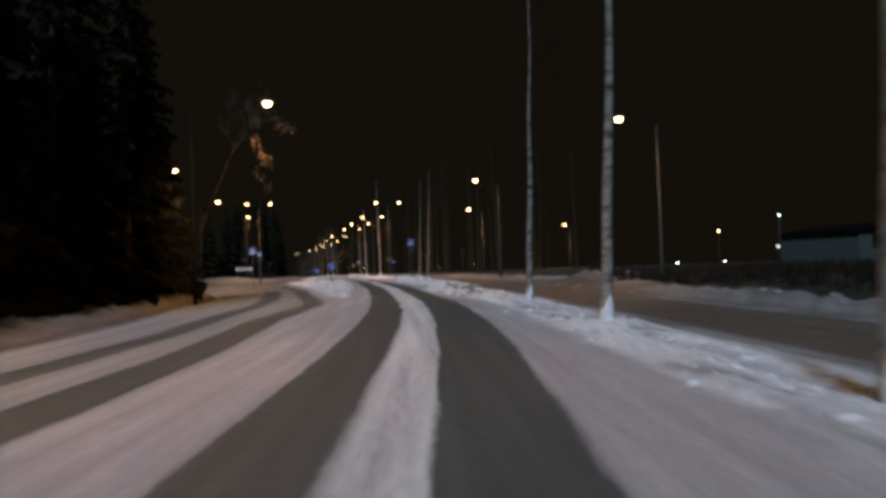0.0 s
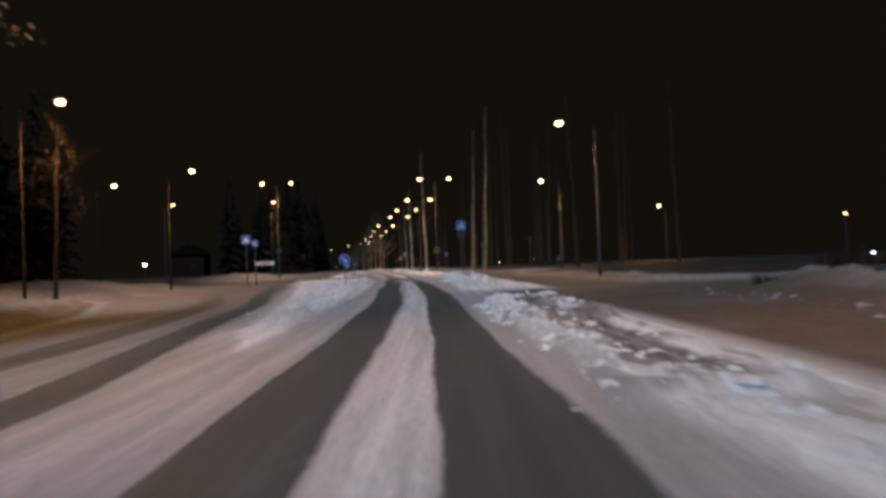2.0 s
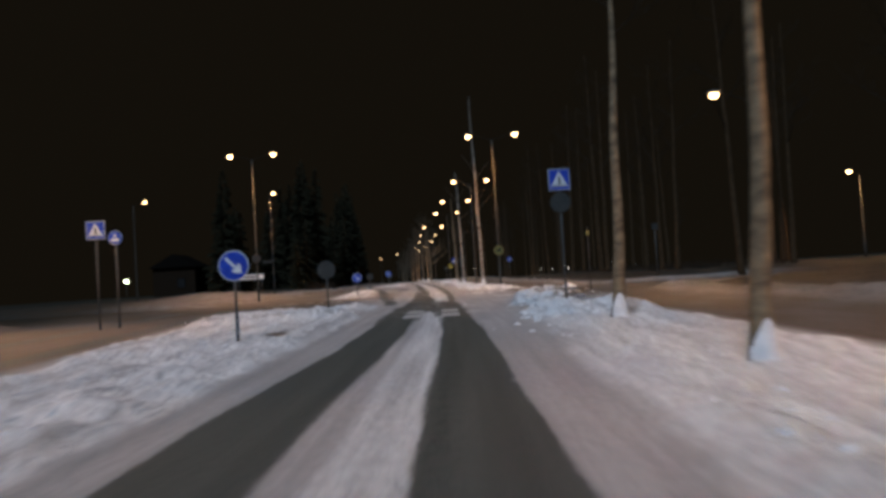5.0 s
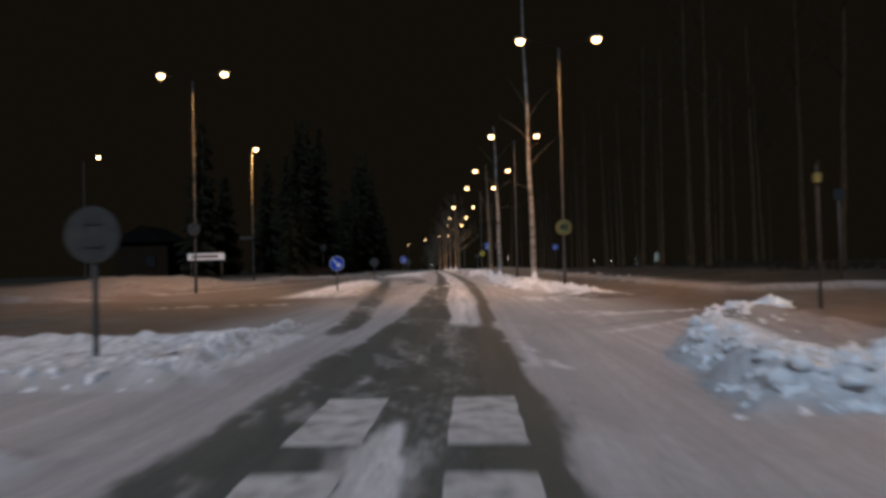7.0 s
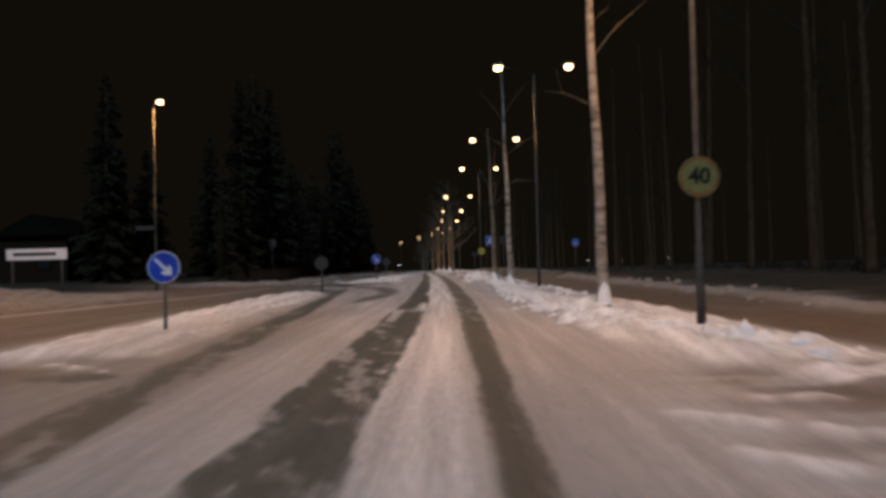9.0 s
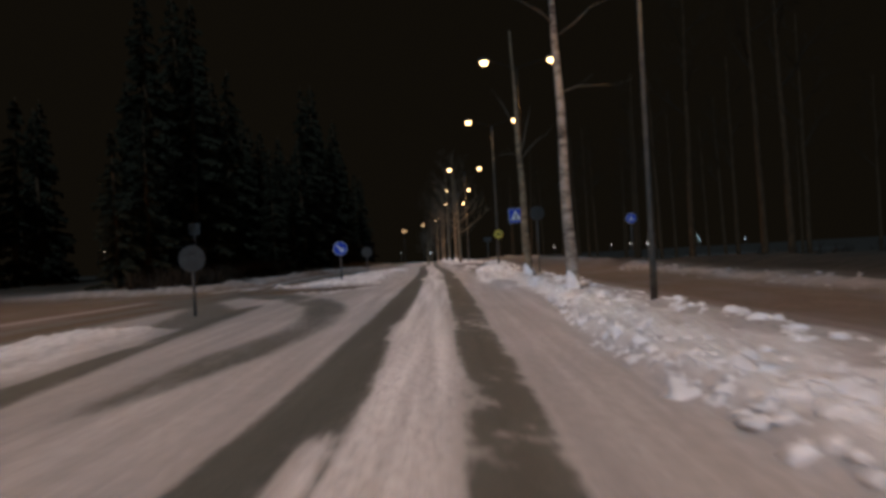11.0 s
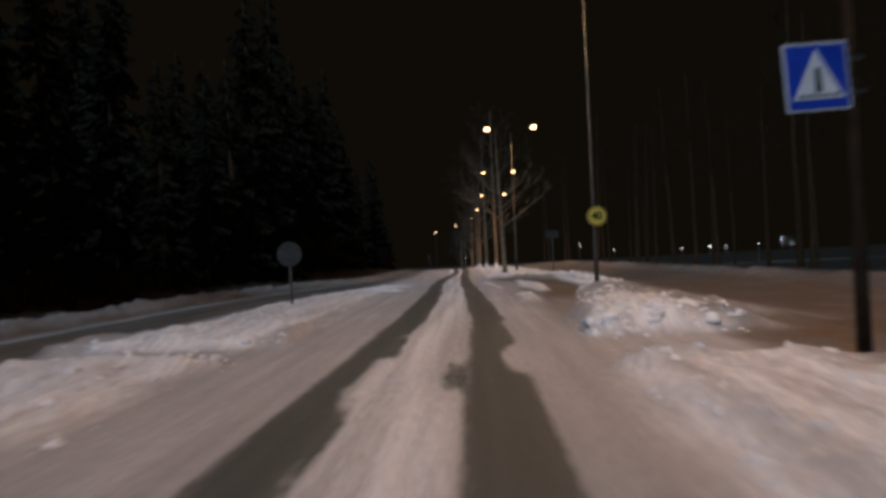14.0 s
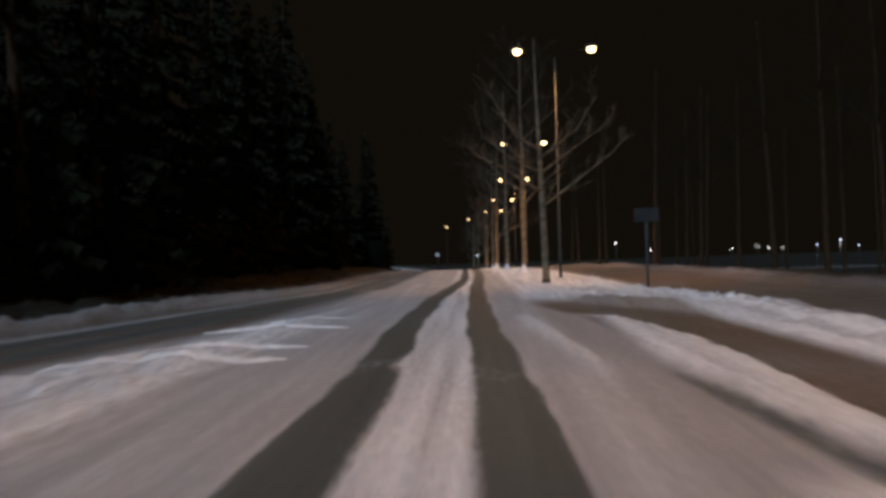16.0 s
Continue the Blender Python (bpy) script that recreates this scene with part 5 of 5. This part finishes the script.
def spruce(tall, wide, rng):
    """Trunk and a crown of drooping needle boughs, with gaps."""
    ob = new("spruce")
    part("trunk", tube([(0, 0, 0), (0, 0, tall * 0.5), (0, 0, tall)], [0.17, 0.11, 0.015], 8), M_PINE_BARK, ob)
    verts, faces = [], []
    z = tall * 0.06
    while z < tall * 0.985:
        f = 1 - z / tall
        reach = wide * (f**0.8) * rng.uniform(0.75, 1.1) + 0.12
        for _ in range(rng.randint(4, 7)):
            az, length = rng.uniform(0, 6.283), reach * rng.uniform(0.55, 1.1)
            c, sn = math.cos(az), math.sin(az)
            for m in range(5):
                u0 = length * (0.12 + 0.17 * m)
                for side in (-1, 1):
                    out = side * (0.28 * length * (1 - m / 6)) * rng.uniform(0.5, 1.1)
                    drop = -0.30 * u0 + rng.uniform(-0.08, 0.08)
                    b = len(verts)
                    for (u, w, dz) in ((u0, 0.0, drop + 0.03), (u0 + 0.30 * length, 0.0, drop - 0.08 * length), (u0 + 0.22 * length, out, drop - 0.16 - 0.1 * length)):
                        verts.append((u * c - w * sn, u * sn + w * c, z + dz))
                    faces.append((b, b + 1, b + 2))
        z += rng.uniform(0.20, 0.36)
    crown = new("crown", mesh_of("crown", verts, faces, M_NEEDLE))
    crown.parent = ob
    return tagged(ob, "dark spruce with drooping boughs at the wood's edge", "tree", group="spruces")


def set_tree(ob, s, d, first, scale, rng):
    x, y = place(s, d)
    m = pose(float(x), float(y), ground_z(s, d) - 0.1, rng.uniform(-1.8, 1.8), rng.uniform(-1.8, 1.8), rng.uniform(0, 360))
    if first:
        ob.matrix_basis = m @ Matrix.Scale(scale, 4)
        return ob
    made = copy_thing(ob, m)
    made.scale = (scale, scale, scale)
    return made


rng = random.Random(11)
kinds = [spruce(11, 2.0, rng), spruce(13.5, 2.3, rng), spruce(8.5, 1.7, rng)]
used = [False] * 3
spots = []
for s in np.arange(-4, 33, 1.5):
    spots += [(s + rng.uniform(-0.5, 0.5), -10.2 - 0.015 * max(s, 0) - rng.uniform(0, 1.0))]
for s in np.arange(-6, 34, 3.1):
    spots += [(s + rng.uniform(-1, 1), -11.4 - 0.03 * max(s, 0) - rng.uniform(0, 2.0)), (s + rng.uniform(-1.5, 1.5), -15.5 - rng.uniform(0, 4))]
for s in np.arange(34, 72, 2.3):
    spots += [(s + rng.uniform(-1, 1), -19.5 - 0.10 * (s - 34) - rng.uniform(0, 3)), (s + rng.uniform(-1, 1), -25 - rng.uniform(0, 4))]
for s in np.arange(130, 235, 2.4):
    edge = -12.8 if s < 150 else -9.8
    spots += [(s + rng.uniform(-1, 1), edge - rng.uniform(0, 3)), (s + rng.uniform(-1.5, 1.5), edge - 6 - rng.uniform(0, 5))]
for s in np.arange(94, 116, 5.5):
    spots += [(s + rng.uniform(-1, 1), -38 - rng.uniform(0, 6))]
for s, d in spots:
    k = rng.randrange(3)
    set_tree(kinds[k], s, d, not used[k], rng.uniform(0.8, 1.25), rng)
    used[k] = True

# the thin wood beside the footway: bare trunks, far apart
rng = random.Random(23)
thin = []
for k in range(4):
    ob = bare_tree(150, 30, 0.13 + 0.02 * k, 13 + k, 0.5, 7, rng, M_PINE_BARK, "wood_tree",
                   "dim bare tree in the thin wood by the footway", "thin wood", ((k - 1.5) * 0.008, 0.0), 0.8, M_DARKTWIG)
    thin.append(ob)
used = [False] * 4
for s in np.concatenate([np.arange(89, 131, 5.6), np.arange(131, 240, 6.5)]):
    for _ in range(2):
        k = rng.randrange(4)
        set_tree(thin[k], s + rng.uniform(-1.4, 1.4), (13.5 + rng.uniform(0, 5)) if _ == 0 else 18 + rng.uniform(0, 16), not used[k], rng.uniform(0.85, 1.2), rng)
        used[k] = True
for k in range(4):
    if not used[k]:
        set_tree(thin[k], 240 + 5 * k, 14, True, 1, rng)


# ---- houses ----
def house(s, d, w, l, h, mat, face, label, windows=(), roof=0.7):
    ob = stand("house", s, d, face, 0.1)
    part("wall", box(w, l, h, (0, 0, h / 2), 0.02), mat, ob)
    bm = bmesh.new()
    o = 0.4
    ridge = [bm.verts.new((0, y, h + roof)) for y in (-l / 2 - o, l / 2 + o)]
    eaves = [[bm.verts.new((x * (w / 2 + o), y, h - 0.05)) for y in (-l / 2 - o, l / 2 + o)] for x in (-1, 1)]
    for e in eaves:
        bm.faces.new((ridge[0], ridge[1], e[1], e[0]))
    bm.faces.new((eaves[0][0], eaves[0][1], eaves[1][1], eaves[1][0]))
    for k in (0, 1):
        bm.faces.new((ridge[k], eaves[0][k], eaves[1][k]))
    part("roof", bm, M_DARKWALL, ob, "low dark roof")
    for x, z, ww, hh, glow in windows:
        win = part("window", box(ww + 0.12, 0.08, hh + 0.12, (x, -l / 2 - 0.02, z), 0.01), M_DARKWALL, ob)
        part("pane", box(ww, 0.02, hh, (x, -l / 2 - 0.065, z)), M_WINDOW if glow else M_BLACK, win)
    return tagged(ob, label, "house")


house(64, 46, 12, 8, 3.0, M_WALL, 18, "greenish low house with dark windows beyond the brush", [(-3.5, 1.9, 1.2, 1.2, False), (2.5, 1.9, 1.2, 1.2, False)])
house(138.0, -29.1, 4.8, 6, 3.6, M_BROWNWALL, 0, "small brown wooden house beyond the name board", [(0.8, 1.7, 0.8, 1.0, False)], 1.5)
house(214, -13, 10, 7, 3.2, M_DARKWALL, 0, "dark house with lit windows among the trunks", [(-2.6, 1.6, 0.5, 1.5, True), (-1.5, 1.6, 0.5, 1.5, True), (-0.4, 1.6, 0.5, 1.5, True)])


# ---- far lamps of the town ----
def far_lamp(s, d, z, mat, r=0.055):
    ob = stand("far_lamp", s, d)
    h = z - ob.location.z
    part("pole", tube([(0, 0, 0), (0, 0, h)], [0.06, 0.04], 6), M_STEEL, ob)
    bm = bmesh.new()
    bmesh.ops.create_uvsphere(bm, u_segments=10, v_segments=6, radius=1, matrix=Matrix.Translation((0, 0, h)) @ Matrix.Diagonal((r * 1.4, r, r * 0.8, 1)))
    part("glass", bm, mat, ob, "small glowing lamp glass")
    return tagged(ob, "small far lamp on a thin pole beyond the snow", "lamp", group="far lamps")


far_lamp(141.2, -36.7, 2.59, M_GREENLAMP, 0.19)
for s, d, z, m in ((225.7, 17.5, 1.9, M_FARLAMP),
                   (250.3, 28.5, 1.0, M_FARLAMP),
                   (269.1, 53.4, 1.1, M_FARLAMP),
                   (250.1, 48.2, 0.8, M_FARLAMP),
                   (250.0, 59.6, 0.8, M_COLDLAMP),
                   (268.8, 68.0, 1.9, M_COLDLAMP),
                   (246.9, 39.3, 0.8, M_FARLAMP),
                   (237.2, 40.1, 0.8, M_FARLAMP),
                   (256.1, 56.7, 1.0, M_COLDLAMP),
                   (237.1, 62.9, 0.8, M_COLDLAMP),
                   (220.0, -28.6, 4.1, M_FARLAMP),
                   (200.1, -20.8, 0.8, M_FARLAMP),
                   (196.9, -42.4, 3.4, M_FARLAMP),
                   (187.6, -37.0, 3.4, M_FARLAMP),
                   (270.6, -3.0, 1.1, M_COLDLAMP),
                   (290.3, 5.6, 0.8, M_COLDLAMP),
                   (56.9, 23.7, 0.8, M_COLDLAMP),
                   (65.3, 32.8, 0.8, M_FARLAMP),
                   (68.8, 40.8, 2.1, M_FARLAMP),
                   (48.8, 27.4, 4.0, M_COLDLAMP),
                   (46.7, -15.9, 3.0, M_FARLAMP)):
    far_lamp(s, d, z, m)
for s, d in ((250.1, 48.2), (256.1, 56.7), (268.8, 68.0)):
    shine(s, d, 1.7, 420, (0.82, 0.91, 1.0))


# ---- clods of ploughed snow, too many to count ----
def clods(name, count, where, label, seed, mat=M_CLOD):
    rng = random.Random(seed)
    bm = bmesh.new()
    bmesh.ops.create_icosphere(bm, subdivisions=2, radius=1)
    base = [v.co.copy() for v in bm.verts]
    tris = [tuple(v.index for v in f.verts) for f in bm.faces]
    bm.free()
    verts, faces = [], []
    ss, dd, rr = [], [], []
    for _ in range(count):
        s, d, r = where(rng)
        ss.append(s), dd.append(d), rr.append(r)
    zz = height(np.array(ss), np.array(dd))
    xx, yy = place(np.array(ss), np.array(dd))
    for x, y, z, r in zip(xx, yy, zz, rr):
        b = len(verts)
        sx, sy, sz, off, az = rng.uniform(0.7, 1.4), rng.uniform(0.7, 1.4), rng.uniform(0.5, 0.95), rng.uniform(0, 50), rng.uniform(0, 6.28)
        c, sn = math.cos(az), math.sin(az)
        for v in base:
            k = r * (1 + 0.8 * noise.noise(v * 1.7 + Vector((off, 0, 0))) + 0.4 * noise.noise(v * 3.6 + Vector((0, off, 0))))
            u, w = v.x * k * sx, v.y * k * sy
            verts.append((float(x) + u * c - w * sn, float(y) + u * sn + w * c, float(z) - r * 0.22 + v.z * k * sz))
        faces += [(b + i, b + j, b + l) for i, j, l in tris]
    ob = new(name, mesh_of(name, verts, faces, mat, True))
    return tagged(ob, label, "snow", kind="stuff")


def strewn(s0, s1, d0, d1, big=0.11, small=0.025):
    return lambda g: (g.uniform(s0, s1), g.uniform(d0, d1) if g.random() < 0.4 else g.gauss(d0 + 0.35 * (d1 - d0), 0.22 * (d1 - d0)), small + (big - small) * g.random() ** 4)


CLOD = "loose clods of ploughed snow along the bank"
clods("snow_clods", 380, strewn(-2, 27, 1.9, 3.5, 0.085, 0.012), CLOD, 1)
clods("snow_clods", 520, strewn(32.5, 38.7, 1.12, 1.75, 0.10, 0.03), CLOD, 2)
clods("snow_clods", 150, strewn(25, 33, 1.3, 3.0, 0.10, 0.02), CLOD, 26)
clods("snow_clods", 160, strewn(37.2, 38.8, 1.2, 2.4, 0.12, 0.04), CLOD, 20)
clods("snow_clods", 90, strewn(34, 38.7, 2.5, 3.3, 0.11, 0.03), CLOD, 16)
clods("snow_clods", 90, strewn(51, 63, 1.6, 3.6, 0.06), CLOD, 3)
clods("snow_clods", 300, strewn(62.5, 66.4, 1.7, 3.4, 0.10, 0.03), CLOD, 4)
HEAP_EDGE = curve_of((70, 1.8), (73, 2.1), (74.8, 2.75), (77.6, 4.6))
clods("snow_clods", 340, lambda g: (lambda s: (s, float(HEAP_EDGE(s)) + 0.05 + abs(g.gauss(0, 0.45)), 0.025 + 0.07 * g.random() ** 3))(g.uniform(70, 77.2)), CLOD, 5)
clods("snow_clods", 170, strewn(69.8, 71.2, 2.0, 4.6, 0.10, 0.03), CLOD, 17)
clods("snow_clods", 60, strewn(76.6, 77.6, 4.0, 5.2, 0.11, 0.03), CLOD, 18)
clods("snow_clods", 16, lambda g: (g.gauss(77.3, 0.14), g.gauss(4.85, 0.15), g.uniform(0.1, 0.2)), CLOD, 23)
clods("snow_clods", 230, lambda g: (lambda s: (s, float(np.interp(s, [89, 90.5, 93, 98, 104], [3.9, 3.6, 2.6, 2.25, 2.0])) + g.gauss(0, 0.22), 0.03 + 0.16 * g.random() ** 3))(g.uniform(89, 104)), CLOD, 6)
clods("snow_clods", 260, lambda g: (lambda s: (s, float(BANK_EDGE(s)) + 0.12 + abs(g.gauss(0, 0.2)), 0.02 + 0.085 * g.random() ** 3))(g.uniform(101, 123)), CLOD, 7)
clods("snow_clods", 420, lambda g: (lambda s: (s, float(BANK_EDGE(s)) + 0.05 + 0.95 * g.random() ** 1.2, 0.02 + 0.06 * g.random() ** 3))(g.uniform(101, 121)), CLOD, 25)
clods("snow_clods", 130, lambda g: (g.uniform(104, 129), g.gauss(3.85, 0.25), 0.03 + 0.15 * g.random() ** 3), CLOD, 21)
clods("snow_clods", 420, lambda g: (g.uniform(123, 130.6), 1.45 + 1.8 * g.random() ** 1.3, 0.012 + 0.055 * g.random() ** 4), CLOD, 22)
clods("snow_clods", 90, lambda g: (g.gauss(133.2, 0.3), g.uniform(1.6, 3.6), 0.03 + 0.09 * g.random() ** 3), CLOD, 24)
clods("snow_clods", 330, lambda g: (lambda s: (s, float(OWN_R(s)) + 0.08 + (3.9 - float(OWN_R(s))) * g.random() ** 1.4, 0.015 + 0.06 * g.random() ** 4))(g.uniform(133, 147)), CLOD, 8)
clods("snow_clods", 150, strewn(146, 169, 4.0, 5.2, 0.10, 0.03), CLOD, 9)
clods("snow_clods", 170, lambda g: (g.choice((g.gauss(131.3, 0.2), g.gauss(133.3, 0.2), g.uniform(127, 131.5))), g.uniform(-5.6, -2.5), 0.015 + 0.06 * g.random() ** 4), CLOD, 27)
clods("snow_clods", 220, strewn(71.4, 72.3, -8, -3.0, 0.08, 0.02), CLOD, 11)
clods("snow_clods", 70, strewn(72.0, 79.0, -3.9, -3.2, 0.07, 0.02), CLOD, 19)
clods("snow_clods", 260, strewn(36, 66, -4.8, -2.8, 0.04, 0.012), CLOD, 12)
clods("snow_clods", 200, strewn(126, 145, -5.2, -2.6, 0.05, 0.015), CLOD, 13)
# clods beyond the footway, coloured dim for want of light
clods("snow_clods", 160, strewn(-4, 42, 7.2, 8.4, 0.14, 0.03), "clods of snow on the far bank, coloured dim as poorly lit", 14, M_DIMCLOD)
clods("snow_clods", 120, strewn(97, 130, 7.5, 8.8, 0.14, 0.03), "clods of snow on the far bank, coloured dim as poorly lit", 15, M_DIMCLOD)


# ---- brush and withered grass off the road, too much to count ----
def brush(name, count, where, label, seed, tall=0.9):
    g = random.Random(seed)
    ss, dd = zip(*(where(g) for _ in range(count)))
    zz = height(np.array(ss), np.array(dd))
    xx, yy = place(np.array(ss), np.array(dd))
    verts, faces = [], []
    for x, y, z in zip(xx, yy, zz):
        for _ in range(9):
            a, h, o = g.uniform(0, 6.283), tall * g.uniform(0.35, 1.0), g.uniform(0.1, 0.5)
            c, sn = math.cos(a), math.sin(a)
            bx, by = float(x) + g.uniform(-0.15, 0.15), float(y) + g.uniform(-0.15, 0.15)
            b, w = len(verts), g.uniform(0.008, 0.02)
            verts += [(bx - w * sn, by + w * c, float(z) - 0.05), (bx + w * sn, by - w * c, float(z) - 0.05),
                      (bx + 0.5 * o * h * c + w * sn * 0.7, by + 0.5 * o * h * sn - w * c * 0.7, float(z) + 0.6 * h), (bx + o * h * c, by + o * h * sn, float(z) + h)]
            faces += [(b, b + 1, b + 2), (b, b + 2, b + 3)]
    return tagged(new(name, mesh_of(name, verts, faces, M_DARKTWIG)), label, "brush", kind="stuff")


brush("brush", 1300, lambda g: (g.uniform(0, 42), 9.6 + 10 * g.random() ** 1.5), "withered grass and low brush beyond the footway bank", 3, 0.55)
brush("brush", 700, lambda g: (g.uniform(-4, 33), -9.4 - 0.1 * 15 - 4 * g.random() ** 1.5), "dark low brush at the wood's edge", 4)
brush("brush", 900, lambda g: (g.uniform(128, 190), np.interp(g.uniform(0, 1), [0, 1], [-10.6, -13.5])), "dark low brush at the wood's edge", 5)
brush("brush", 900, lambda g: (g.uniform(92, 190), 14.0 + 8 * g.random()), "withered grass among the thin trees", 6, 0.6)


# ---- low ridges that the wheels and the plough left on the middle strip ----
def snow_ridges(lines, body=0.5, rough=1.0):
    verts, faces = [], []
    for pts, w, h in lines:
        ss = np.linspace(0, 1, 60)
        a = np.interp(ss, np.linspace(0, 1, len(pts)), [q[0] for q in pts])
        c = np.interp(ss, np.linspace(0, 1, len(pts)), [q[1] for q in pts])
        z = height(a, c)
        x, y = place(a, c)
        tx, ty = np.gradient(x), np.gradient(y)
        n = np.hypot(tx, ty)
        b = len(verts)
        for k in range(60):
            e = math.sin(math.pi * ss[k]) ** 0.5 * max(0.03, body + rough * (0.8 * noise.noise((a[k] * 2.2, c[k] * 2.2, 0.3)) + 0.6 * noise.noise((a[k] * 8, c[k] * 8, 2.3))))
            for o, up in ((-1, -0.01), (-0.4, 0.8), (0.3, 1.0), (1, -0.01)):
                verts.append((float(x[k] + o * w * e * ty[k] / n[k]), float(y[k] - o * w * e * tx[k] / n[k]), float(z[k] + up * h * e * 0.8)))
        faces += [(b + 4 * k + j, b + 4 * k + j + 1, b + 4 * k + j + 5, b + 4 * k + j + 4) for k in range(59) for j in range(3)]
    return tagged(new("snow_ridges", mesh_of("snow_ridges", verts, faces, M_CLOD, True)), "low ridges of snow pushed up across the middle strip", "snow", kind="stuff")


snow_ridges([
    ([(148.0, -3.9), (148.2, -3.07), (148.6, -2.1)], 0.10, 0.09), ([(149.3, -3.85), (149.6, -2.91), (149.7, -2.1)], 0.09, 0.085), ([(151.6, -4.2), (152.1, -3.27), (152.1, -2.0)], 0.09, 0.085),
    ([(147.6, -4.4), (148.1, -3.82), (149.2, -3.55)], 0.08, 0.06), ([(146.3, -3.6), (146.8, -3.52), (147.4, -3.43)], 0.08, 0.04), ([(153.4, -3.8), (153.7, -3.0), (153.9, -2.1)], 0.06, 0.04),
], 0.85, 0.5)
